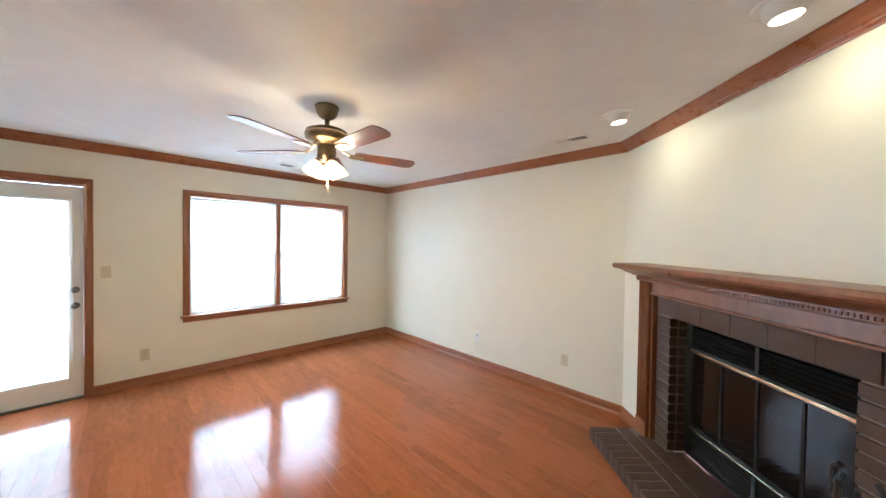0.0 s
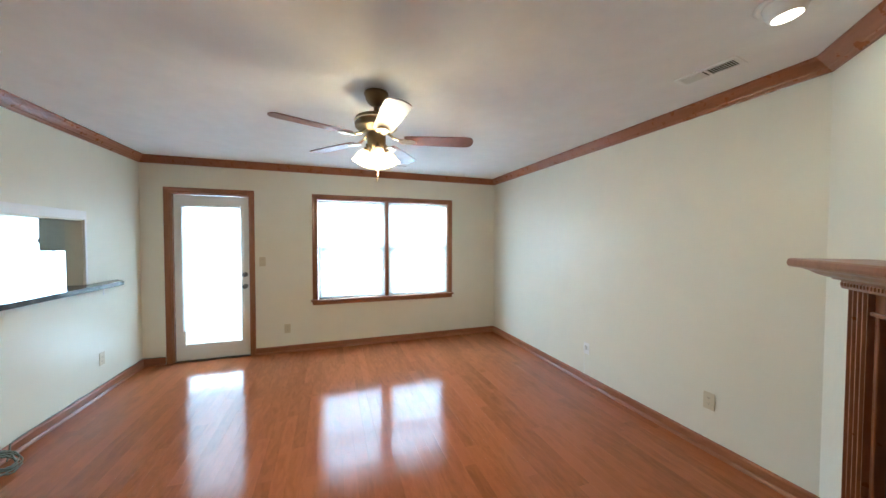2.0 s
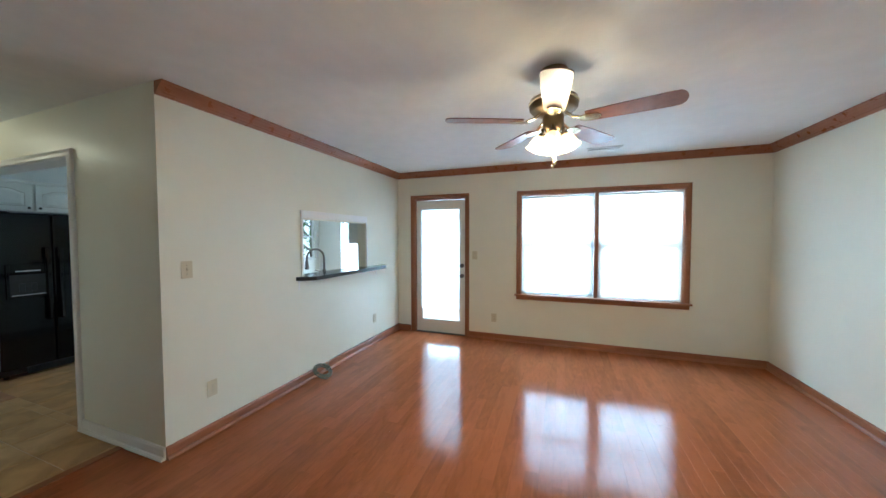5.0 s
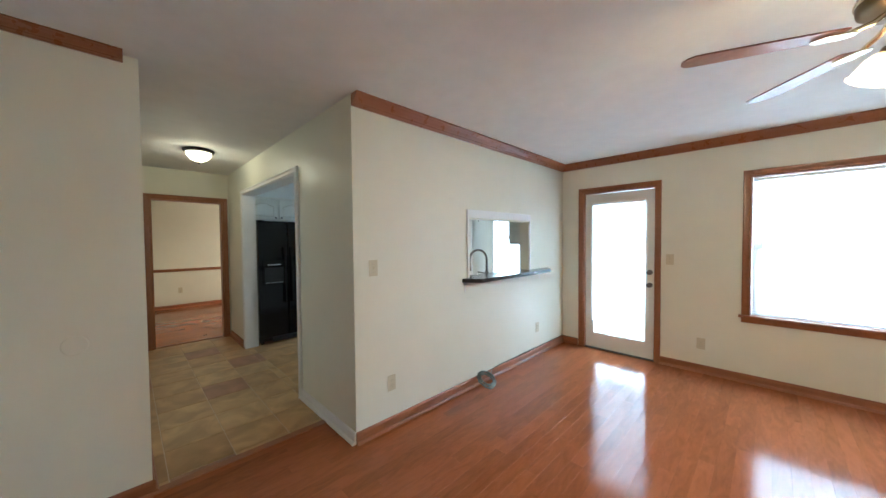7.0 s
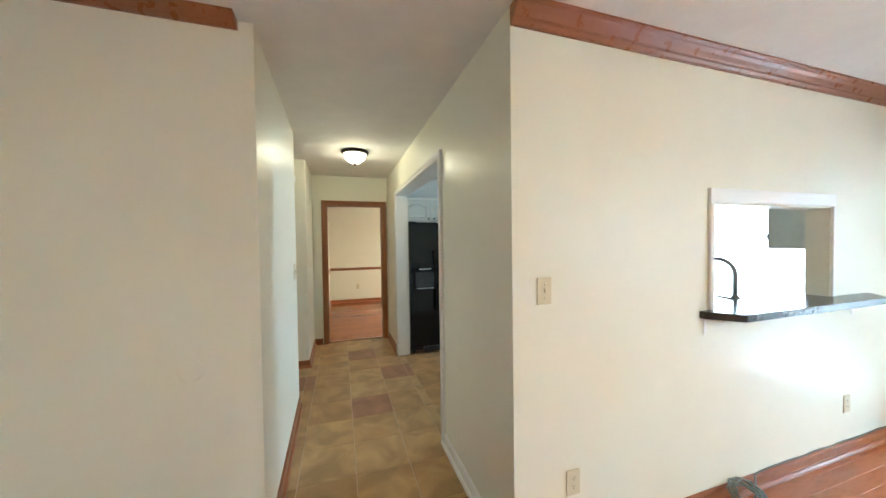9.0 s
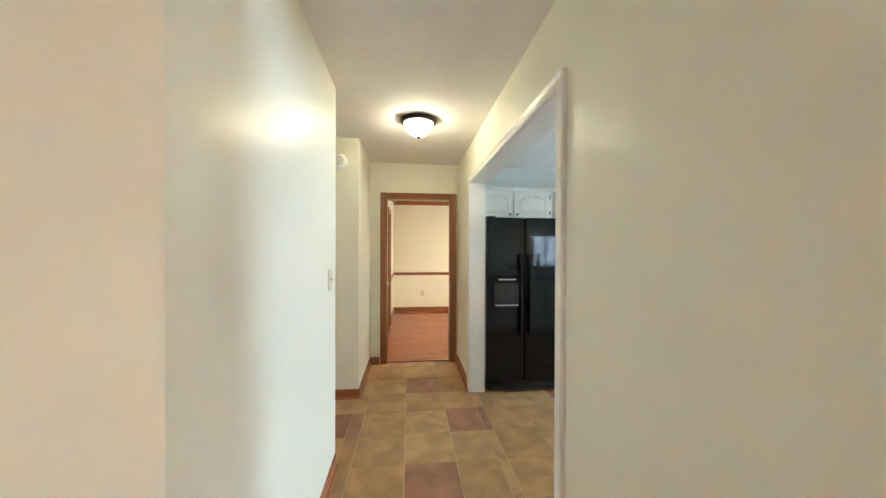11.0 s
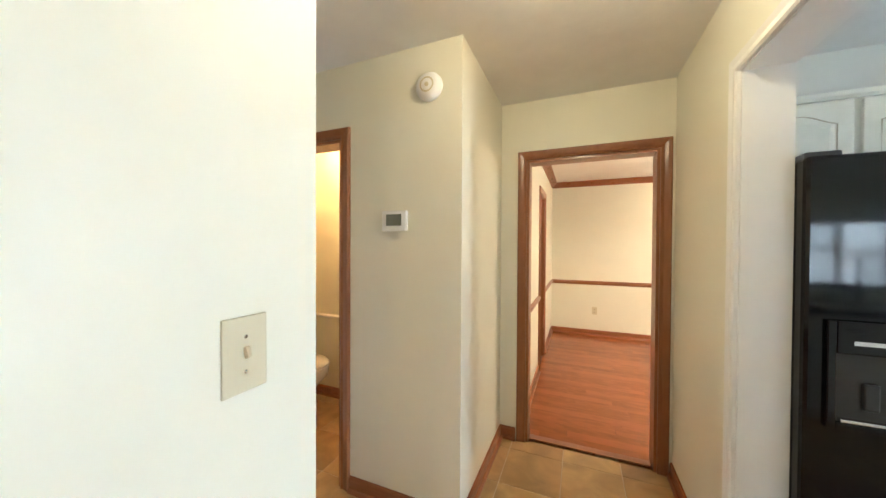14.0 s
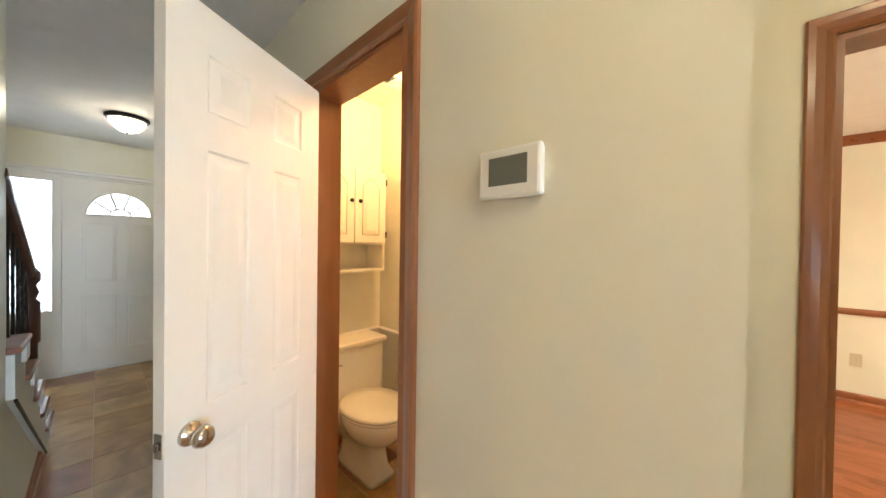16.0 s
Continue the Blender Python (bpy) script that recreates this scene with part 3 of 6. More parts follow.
SUB = material("floor_joint", (0.16, 0.05, 0.02), 0.7)
floor_living = slab("floor_living", -4.14, -1.9, E_ + 0.3, 3.3, SUB, "glossy red-brown oak strip floor")
floor_dining = slab("floor_dining", -3.92, -8.67, 0.9, -5.27, SUB, "red-brown oak plank floor of the dining room")
floor_hall = slab("floor_hall", -0.79, -5.27, 5.44, -1.9, GROUT, "tan and terracotta ceramic tile floor", top=-0.0022)
floor_kitchen = slab("floor_kitchen", -6.64, -5.27, -0.79, -1.60, GROUT, "tan and terracotta ceramic tile floor of the kitchen", top=-0.0022)
ground = tagged(link("ground", box(-300, -300, -0.6, 300, 300, -0.4), material("lawn", (0.07, 0.11, 0.035), 0.9, vary=0.3, scale=1.0)), "green lawn round the house", "ground", kind="structure")


def backdrop(name, x, y0, y1, z0, z1, strength):
    """A plain bright outdoor haze far enough outside the panes."""
    m = glow("outdoor_haze", (0.93, 0.98, 1.0), strength, body=(0.6, 0.6, 0.6))
    return tagged(link(name, box(x, y0, z0, x + 0.02, y1, z1), m), "plain bright overcast haze outside the windows", "backdrop", kind="structure")


backdrop("backdrop_west", -5.0, -1.44, 5.0, -0.38, 4.0, 1.5)
backdrop("backdrop_nook", -8.0, -5.3, -1.8, -0.38, 3.4, 2.6)
tagged(link("backdrop_garden", box(-16, -13.0, -0.38, 2, -12.98, 6), bpy.data.materials["outdoor_haze"]), "plain bright overcast haze behind the trees", "backdrop", kind="structure")
backdrop("backdrop_front", 7.4, -6.5, -1.0, -0.38, 3.6, 1.3)

# ---------- living room: ceiling fan ----------
BLADE = wood("fan_blade_wood", (0.10, 0.034, 0.02), (0.20, 0.075, 0.045), (5, 5, 5), 0.35, coat=0.1)
SHADE = glow("frosted_shade_glass", (1.0, 0.66, 0.24), 1.4, clear=0.40, body=(0.85, 0.70, 0.45))


def ceiling_fan(x, y, first):
    e = thing("ceiling_fan", "antique brass five-blade ceiling fan with lit frosted shades", "ceiling fan", at=(x, y, 2.44))
    part("canopy", lathe([(0, 0), (0.078, 0), (0.080, -0.012), (0.072, -0.020), (0.070, -0.040), (0.056, -0.066), (0.034, -0.082), (0.020, -0.088), (0, -0.088)], 36), BRASS, e, smooth=True)
    part("downrod", tube([(0, 0, -0.086), (0, 0, -0.150)], 0.016, steps=16), BRASS, e, smooth=True)
    part("motor_housing", lathe([(0, -0.146), (0.050, -0.148), (0.105, -0.156), (0.135, -0.170), (0.140, -0.190), (0.138, -0.225), (0.120, -0.240), (0.075, -0.252), (0.066, -0.262), (0, -0.262)], 40), BRASS, e, smooth=True)
    part("trim_ring", lathe([(0.139, -0.186), (0.144, -0.190), (0.144, -0.198), (0.139, -0.202)], 40), GOLD, e, smooth=True)
    part("switch_housing", lathe([(0.058, -0.262), (0.062, -0.275), (0.060, -0.330), (0.050, -0.345), (0.030, -0.372), (0, -0.374)], 32), BRASS, e, smooth=True)
    for k in range(5):
        a = first + 72 * k
        turn = Matrix.Rotation(radians(a), 4, "Z")
        iron = bmesh.new()
        tube([(0.07, 0, -0.258), (0.11, 0, -0.292), (0.165, 0, -0.312)], 0.009, iron, 8)
        prism([(0.150, -0.018), (0.172, -0.034), (0.235, -0.038), (0.262, -0.012), (0.262, 0.012), (0.235, 0.038), (0.172, 0.034), (0.150, 0.018)], -0.320, -0.314, iron)
        tilt = Matrix.Translation((0, 0, -0.303 - 0.003 * math.sin(radians(a)))) @ Matrix.Rotation(radians(0.5 * math.sin(radians(a))), 4, "Y") @ Matrix.Rotation(radians(-9), 4, "X") @ Matrix.Translation((0, 0, 0.311))
        bmesh.ops.transform(iron, matrix=turn @ tilt, verts=iron.verts[:])
        b = part("blade_iron", iron, GOLD, e, "bright brass blade bracket", smooth=False)
        out = [(0.185, -0.050), (0.20, -0.056), (0.40, -0.066), (0.58, -0.070)]
        out += [(0.60 + 0.045 * math.cos(t), 0.070 * math.sin(t)) for t in np.linspace(-1.25, 1.25, 9)]
        out += [(0.58, 0.070), (0.40, 0.066), (0.20, 0.056), (0.185, 0.050)]
        bl = prism(out, -0.311, -0.305)
        bmesh.ops.transform(bl, matrix=turn @ tilt, verts=bl.verts[:])
        part("blade", bl, BLADE, e, "brown wood fan blade")
    for k in range(4):
        a = radians(90 * k)
        m = Matrix.Rotation(a, 4, "Z") @ Matrix.Translation((0.056, 0, -0.365)) @ Matrix.Rotation(radians(-25), 4, "Y") @ Matrix.Scale(0.88, 4)
        arm = tube([(0.02, 0, 0.03), (0.005, 0, 0.01), (0, 0, -0.012)], 0.010, steps=10)
        lathe([(0.0, 0.0), (0.026, -0.002), (0.028, -0.026), (0.024, -0.030)], 20, arm)
        bmesh.ops.transform(arm, matrix=m, verts=arm.verts[:])
        part("lamp_arm", arm, BRASS, e, smooth=True)
        sh = lathe([(0.026, -0.022), (0.038, -0.034), (0.052, -0.060), (0.058, -0.090), (0.062, -0.112), (0.070, -0.124), (0.067, -0.124), (0.058, -0.110), (0.054, -0.090), (0.048, -0.060), (0.034, -0.036)], 28)
        bmesh.ops.transform(sh, matrix=m, verts=sh.verts[:])
        part("shade", sh, SHADE, e, "lit frosted tulip glass shade", smooth=True)
    ch = tube([(0.02, 0, -0.35), (0.02, 0, -0.555)], 0.0018, steps=6)
    lathe([(0, 0), (0.006, -0.004), (0.007, -0.014), (0.004, -0.030), (0, -0.032)], 12, ch, Matrix.Translation((0.02, 0, -0.555)))
    part("pull_chain", ch, GOLD, e)
    ch = tube([(-0.015, 0.012, -0.35), (-0.015, 0.012, -0.52)], 0.0018, steps=6)
    lathe([(0, 0), (0.006, -0.004), (0.007, -0.014), (0.004, -0.030), (0, -0.032)], 12, ch, Matrix.Translation((-0.015, 0.012, -0.52)))
    part("pull_chain", ch, GOLD, e)


ceiling_fan(-1.54, 0.90, 74.6)

# ---------- corner fireplace ----------
BRICK = material("dark_brown_brick", (0.078, 0.043, 0.032), 0.75, vary=0.35, scale=5, bump=0.5, bump_scale=90, dist=0.004)
MORTAR = material("grey_mortar", (0.21, 0.17, 0.14), 0.9, vary=0.2, scale=12, bump=0.4, bump_scale=150)
SMOKED = material("smoked_door_glass", (0.010, 0.008, 0.007), 0.05, vary=0.0, spec=0.3)
SOOT = material("soot_black", (0.012, 0.011, 0.010), 0.9)


def at_hearth(name, label, cat):
    e = thing(name, label, cat, at=(J.x, J.y, 0))
    e.rotation_euler.z = radians(-45)
    return e


def small_box(w, d, h, bevel=0.003):
    me = bpy.data.meshes.new("brick")
    bm = box(-w / 2, -d / 2, -h / 2, w / 2, d / 2, h / 2, bevel=0.0)
    bmesh.ops.bevel(bm, geom=bm.edges[:], offset=bevel, segments=1, affect="EDGES")
    bm.to_mesh(me)
    bm.free()
    return me


def brick(me, x, y, z, parent, mat, name="brick"):
    if not me.materials:
        me.materials.append(mat)
    ob = new(name, me)
    ob.location = (x + random.uniform(-0.001, 0.001), y + random.uniform(-0.0012, 0.0012), z)
    ob.rotation_euler = (0, random.uniform(-0.004, 0.004), random.uniform(-0.004, 0.004))
    ob.parent = parent
    return ob


def fireplace():
    e = at_hearth("fireplace", "dark brown brick fireplace with black metal firebox and glass doors", "fireplace")
    u0, u1, zt = 0.655, 1.66, 1.03
    mo = bmesh.new()
    box(0.500, -0.040, 0.100, u0 - 0.006, 0.10, 1.17, mo)
    box(u1 + 0.006, -0.040, 0.100, 1.815, 0.10, 1.17, mo)
    box(u0 - 0.006, -0.040, zt + 0.006, u1 + 0.006, 0.10, 1.17, mo)
    part("mortar_bed", mo, MORTAR, e, "grey mortar between the bricks")
    side = small_box(0.148, 0.056, 0.056)
    deep = small_box(0.010, 0.085, 0.056)
    z = 0.131
    while z < 1.02:
        for a, b in ((0.578, u0 - 0.003), (1.737, u1 + 0.003)):
            brick(side, a, -0.022, z, e, BRICK)
            brick(deep, b, 0.055, z, e, BRICK)
        z += 0.0665
    sol = small_box(0.2035, 0.056, 0.132, 0.002)
    u = 0.605
    while u < 1.76:
        brick(sol, u, -0.022, 1.101, e, BRICK)
        u += 0.2045
    # metal firebox
    fb = part("firebox_frame", bmesh.new(), BLACK_METAL, e, "black metal firebox frame")
    bm = bmesh.new()
    y0 = 0.062
    for a, b, c, d in ((u0, 0.105, u0 + 0.055, zt), (u1 - 0.055, 0.105, u1, zt), (u0 + 0.055, 0.105, u1 - 0.055, 0.125), (u0 + 0.055, 0.995, u1 - 0.055, zt), (u0 + 0.055, 0.290, u1 - 0.055, 0.318), (u0 + 0.055, 0.815, u1 - 0.055, 0.850), (1.147, 0.125, 1.169, 0.290), (1.147, 0.850, 1.169, 0.995)):
        box(a, y0, b, c, y0 + 0.03, d, bm, bevel=0.002)
    fb.data = bpy.data.meshes.new("firebox_frame")
    bm.to_mesh(fb.data)
    bm.free()
    fb.data.materials.append(BLACK_METAL)
    sl = box(-0.235, -0.010, -0.010, 0.235, 0.010, 0.010)
    bmesh.ops.transform(sl, matrix=Matrix.Shear("XY", 4, (0, 0)) @ Matrix.Rotation(radians(35), 4, "X") @ Matrix.Diagonal((1, 1, 0.18, 1)), verts=sl.verts[:])
    me = bpy.data.meshes.new("louver")
    sl.to_mesh(me)
    sl.free()
    me.materials.append(BLACK_METAL)
    for zz in [0.868 + 0.0255 * k for k in range(5)] + [0.142 + 0.0255 * k for k in range(6)]:
        for uc in (0.929, 1.387):
            o = new("louver", me)
            o.parent, o.location = e, (uc, y0 + 0.016, zz)
    part("trim_bar", box(u0 + 0.05, y0 - 0.010, 0.818, u1 - 0.05, y0 - 0.001, 0.836, bevel=0.002), GOLD, e, "polished brass trim bar")
    part("trim_bar", box(u0 + 0.05, y0 - 0.006, 0.296, u1 - 0.05, y0 - 0.001, 0.306, bevel=0.001), GOLD, e, "thin brass trim bar")
    wdt = (u1 - u0 - 0.11) / 4
    for k in range(4):
        a = u0 + 0.055 + wdt * k
        d = part("glass_door", box(a + 0.006, y0 + 0.012, 0.328, a + wdt - 0.006, y0 + 0.017, 0.807), SMOKED, e, "smoked glass fireplace door")
        f = bmesh.new()
        for q in ((a + 0.001, 0.320, a + 0.006, 0.813), (a + wdt - 0.006, 0.320, a + wdt - 0.001, 0.813), (a + 0.006, 0.320, a + wdt - 0.006, 0.328), (a + 0.006, 0.807, a + wdt - 0.006, 0.813)):
            box(q[0], y0 + 0.006, q[1], q[2], y0 + 0.022, q[3], f)
        part("door_frame", f, BLACK_METAL, d)
    bx = bmesh.new()
    box(u0, y0 + 0.031, 0.1, u0 + 0.01, 0.5, zt, bx)
    box(u1 - 0.01, y0 + 0.031, 0.1, u1, 0.5, zt, bx)
    box(u0 + 0.01, 0.49, 0.1, u1 - 0.01, 0.5, zt, bx)
    box(u0 + 0.01, y0 + 0.031, zt - 0.01, u1 - 0.01, 0.49, zt, bx)
    box(u0 + 0.01, y0 + 0.031, 0.1, u1 - 0.01, 0.49, 0.11, bx)
    part("firebox", bx, SOOT, e, "sooty firebox")


def mantel():
    e = at_hearth("mantel", "red-brown stained wood fireplace mantel with dentil moulding and pilasters", "mantel")
    a, b = 0.30, 2.015
    P = [(-0.085, 0), (-0.086, 0.12), (-0.002, 0.12)]
    sh = [(0, 1.350), (-0.262, 1.350), (-0.270, 1.356), (-0.274, 1.368), (-0.270, 1.384), (-0.262, 1.390), (0, 1.390)]

    def ext(sec, u0, u1, bm=None, grow=0.0):
        own = bmesh.new()
        L = [own.verts.new((u0 - grow * (-y), y, z)) for y, z in sec]
        R = [own.verts.new((u1 + grow * (-y), y, z)) for y, z in sec]
        own.faces.new(L)
        own.faces.new(R[::-1])
        for i in range(len(sec)):
            j = (i + 1) % len(sec)
            own.faces.new((L[i], L[j], R[j], R[i]))
        return merge(bm, own)

    part("shelf", ext(sh, a, b), MANTEL_WOOD, e)
    cm = [(0, 1.300), (-0.135, 1.300), (-0.140, 1.306), (-0.160, 1.312), (-0.185, 1.322), (-0.205, 1.336), (-0.240, 1.3495), (0, 1.3495)]
    part("crown", ext(cm, 0.385, 1.93, grow=0.32), MANTEL_WOOD, e)
    bed = [(0, 1.262), (-0.118, 1.262), (-0.124, 1.270), (-0.124, 1.2995), (0, 1.2995)]
    part("bed_moulding", ext(bed, 0.375, 1.94), MANTEL_WOOD, e)
    dm = small_box(0.011, 0.008, 0.016, 0.001)
    dm.materials.append(MANTEL_WOOD)
    u = 0.39
    while u < 1.93:
        o = new("dentil", dm)
        o.parent, o.location = e, (u, -0.1275, 1.2835)
        u += 0.0185
    part("frieze", box(0.500, -0.085, 1.175, 1.815, 0, 1.2615, bevel=0.002), MANTEL_WOOD, e)
    part("frieze_bead", box(0.500, -0.100, 1.168, 1.815, -0.0855, 1.184, bevel=0.004), MANTEL_WOOD, e)
    for u0, u1 in ((0.385, 0.500), (1.815, 1.930)):
        p = bmesh.new()
        w = u1 - u0
        prof = [(u0, 0), (u0, -0.105)]
        n = 4
        for k in range(n):
            c = u0 + w * (k + 0.5) / n
            prof += [(c - 0.011, -0.105), (c - 0.007, -0.096), (c + 0.007, -0.096), (c + 0.011, -0.105)]
        prof += [(u1, -0.105), (u1, 0)]
        prism(prof, 0.215, 1.2615, p)
        pl = part("pilaster", p, MANTEL_WOOD, e, "fluted wood pilaster")
        part("plinth", box(u0 - 0.006, -0.112, 0.100, u1 + 0.006, 0, 0.214, bevel=0.003), MANTEL_WOOD, pl)
    for u0, u1 in ((0.5005, 0.522), (1.793, 1.8145)):
        part("inner_bead", box(u0, -0.085, 0.1005, u1, -0.041, 1.1675, bevel=0.004), MANTEL_WOOD, e)


def hearth():
    e = at_hearth("hearth", "low raised brick hearth on the floor", "hearth")
    u0, u1, D, h = 0.368, 1.95, 0.456, 0.100
    part("mortar_bed", box(u0 + 0.008, -D + 0.008, 0.001, u1 - 0.008, -0.002, h - 0.006), MORTAR, e, "grey mortar bed")
    edge = small_box(0.0625, 0.195, h - 0.004, 0.005)
    u = u0 + 0.034
    while u < u1:
        brick(edge, u, -D + 0.0975, h / 2 + 0.002, e, BRICK)
        u += 0.0715
    back = small_box(0.195, 0.118, 0.05)
    for k in range(5):
        brick(back, 0.76 + 0.1985 * k, 0.001, h - 0.026, e, BRICK)
    flat = small_box(0.195, 0.092, 0.05)
    for row, y in enumerate((-0.207, -0.105)):
        u = u0 + 0.10 - (0.1 if row % 2 else 0)
        while u < u1 - 0.06:
            if u > u0 + 0.05 or row % 2 == 0:
                brick(flat, max(u, u0 + 0.099), y, h - 0.024, e, BRICK)
            u += 0.204


def fireplace_tools():
    e = at_hearth("fireplace_tool_set", "black wrought iron fireplace tools on a stand on the hearth", "fireplace tools")
    c = (1.79, -0.20)
    part("stand_base", lathe([(0, 0.101), (0.085, 0.101), (0.085, 0.110), (0.03, 0.122), (0.012, 0.13), (0, 0.13)], 24, m=Matrix.Translation((*c, 0))), BLACK_METAL, e, smooth=True)
    part("stand_post", tube([(*c, 0.12), (*c, 0.70)], 0.008), BLACK_METAL, e)
    part("stand_ring", tube([(c[0] + 0.045 * math.cos(t), c[1] + 0.045 * math.sin(t), 0.64) for t in np.linspace(0, 6.283, 20)], 0.005), BLACK_METAL, e)
    for k, (dx, dy) in enumerate(((0.06, 0.0), (-0.06, 0.0), (0.0, -0.06))):
        t = tube([(c[0] + dx, c[1] + dy, 0.16), (c[0] + dx, c[1] + dy, 0.62)], 0.006)
        tube([(c[0] + dx, c[1] + dy, 0.62), (c[0] + dx * 1.15, c[1] + dy * 1.15, 0.66), (c[0] + dx * 1.1, c[1] + dy * 1.1, 0.74), (c[0] + dx * 0.8, c[1] + dy * 0.8, 0.76)], 0.011, t)
        if k == 0:
            box(c[0] + dx - 0.05, c[1] + dy - 0.004, 0.115, c[0] + dx + 0.05, c[1] + dy + 0.004, 0.20, t, bevel=0.003)
        elif k == 1:
            tube([(c[0] + dx, c[1] + dy, 0.22), (c[0] + dx - 0.05, c[1] + dy, 0.20), (c[0] + dx - 0.04, c[1] + dy, 0.24)], 0.006, t)
        else:
            lathe([(0.012, 0.24), (0.034, 0.14), (0.036, 0.12), (0, 0.12)], 14, t, Matrix.Translation((c[0] + dx, c[1] + dy, 0)))
        part(("shovel", "poker", "brush")[k], t, BLACK_METAL, e)


fireplace()
mantel()
hearth()
fireplace_tools()

# ---------- ceiling fixtures ----------
LENS = glow("lamp_lens", (1.0, 0.83, 0.52), 14.0)


def eyeball_light(x, y):
    e = thing("recessed_light", "white eyeball recessed downlight, switched on", "recessed light", group="fireplace downlights", at=(x, y, 2.44))
    part("trim_ring", lathe([(0.068, -0.001), (0.096, -0.001), (0.098, -0.006), (0.085, -0.012), (0.068, -0.010)], 36), WHITE_PLASTIC, e, smooth=True)
    aim = Matrix.Rotation(radians(-45), 4, "Z") @ Matrix.Translation((0, 0, -0.004)) @ Matrix.Rotation(radians(6), 4, "X")
    eye = lathe([(0.048, -0.056), (0.056, -0.050), (0.068, -0.028), (0.073, 0.0), (0.071, 0.012), (0.0, 0.012)], 30, m=aim)
    part("eyeball", eye, WHITE_PLASTIC, e, smooth=True)
    part("lamp_face", lathe([(0, -0.054), (0.047, -0.054), (0.047, -0.050), (0, -0.050)], 24, m=aim), LENS, e, "lit lamp face")
    s = new("downlight_lamp", bpy.data.lights.new("downlight_lamp", "SPOT"))
    s.data.energy, s.data.color, s.data.spot_size, s.data.spot_blend, s.data.shadow_soft_size = 7.5, (1.0, 0.80, 0.46), radians(150), 1.0, 0.05
    s.matrix_world = look((x + 0.035, y + 0.035, 2.365), (x + 0.5, y + 0.5, 1.6))


eyeball_light(-0.165, 2.36)
eyeball_light(0.613, 1.669)


def register(name, x, y, z, l, w, rot, label, two_way=True):
    """A ceiling air register: frame and two banks of slats."""
    e = thing(name, label, "air vent", at=(x, y, z))
    e.rotation_euler.z = radians(rot)
    f = bmesh.new()
    for q in ((-l / 2, -w / 2, l / 2, -w / 2 + 0.022), (-l / 2, w / 2 - 0.022, l / 2, w / 2), (-l / 2, -w / 2 + 0.022, -l / 2 + 0.022, w / 2 - 0.022), (l / 2 - 0.022, -w / 2 + 0.022, l / 2, w / 2 - 0.022), (-0.006, -w / 2 + 0.022, 0.006, w / 2 - 0.022)):
        box(q[0], q[1], -0.007, q[2], q[3], -0.0005, f)
    part("frame", f, WHITE_PLASTIC, e)
    part("backing", box(-l / 2 + 0.02, -w / 2 + 0.02, -0.0025, l / 2 - 0.02, w / 2 - 0.02, -0.001), DARK, e)
    n = 9
    for s in (-1, 1):
        me = bpy.data.meshes.new("slat")
        bm = box(-0.006, -w / 2 + 0.022, -0.0006, 0.006, w / 2 - 0.022, 0.0006)
        bmesh.ops.transform(bm, matrix=Matrix.Rotation(radians(38 * s), 4, "Y"), verts=bm.verts[:])
        bm.to_mesh(me)
        bm.free()
        me.materials.append(WHITE_PLASTIC)
        for k in range(n):
            o = new("slat", me)
            o.parent, o.location = e, (s * (0.016 + (l / 2 - 0.04) * (k + 0.5) / n), 0, -0.007)


register("ceiling_vent", -0.63, 2.66, 2.44, 0.30, 0.13, 8, "white metal ceiling air register")
register("ceiling_vent", -3.50, 1.39, 2.44, 0.36, 0.14, 90, "white metal ceiling air register near the window")
register("ceiling_vent", -2.03, -4.57, 2.44, 0.34, 0.20, 0, "white metal kitchen ceiling air register")


# ---------- plates ----------
def plate(kind, x, y, z, face, label, w=0.072, h=0.118, mat=None, slots=True):
    """An outlet or switch plate on a wall that faces the way 'face' (degrees round z from +y)."""
    mat = mat or PLASTIC
    e = thing(kind, label, "outlet" if kind == "wall_outlet" else "switch", at=(x, y, z))
    e.rotation_euler.z = radians(face)
    part("cover_plate", box(-w / 2, 0.0005, -h / 2, w / 2, 0.006, h / 2, bevel=0.002), mat, e)
    if kind == "wall_outlet" and slots:
        for s in (-1, 1):
            r = part("receptacle", prism([(0.016 * math.cos(t) * 1.05, 0.013 * math.sin(t)) for t in np.linspace(0, 6.0, 14)], 0, 0.0015), mat, e)
            r.rotation_euler.x, r.location = radians(-90), (0, 0.0061, s * 0.0195)
            sl = bmesh.new()
            box(-0.0065, 0.0077, s * 0.0195 - 0.002, -0.005, 0.0082, s * 0.0195 + 0.007, sl)
            box(0.005, 0.0077, s * 0.0195 - 0.002, 0.0065, 0.0082, s * 0.0195 + 0.006, sl)
            box(-0.002, 0.0077, s * 0.0195 - 0.009, 0.002, 0.0082, s * 0.0195 - 0.005, sl)
            part("slots", sl, DARK, e)
    elif kind == "light_switch":
        t = box(-0.004, 0.006, -0.010, 0.004, 0.016, 0.010, bevel=0.0015)
        bmesh.ops.transform(t, matrix=Matrix.Rotation(radians(18), 4, "X"), verts=t.verts[:])
        part("toggle", t, mat, e)
        for s in (-1, 1):
            part("screw", lathe([(0, 0.0015), (0.003, 0.001), (0.0035, 0)], 10, m=Matrix.Translation((0, 0.006, s * 0.030)) @ Matrix.Rotation(radians(-90), 4, "X")), CHROME, e)
    return e


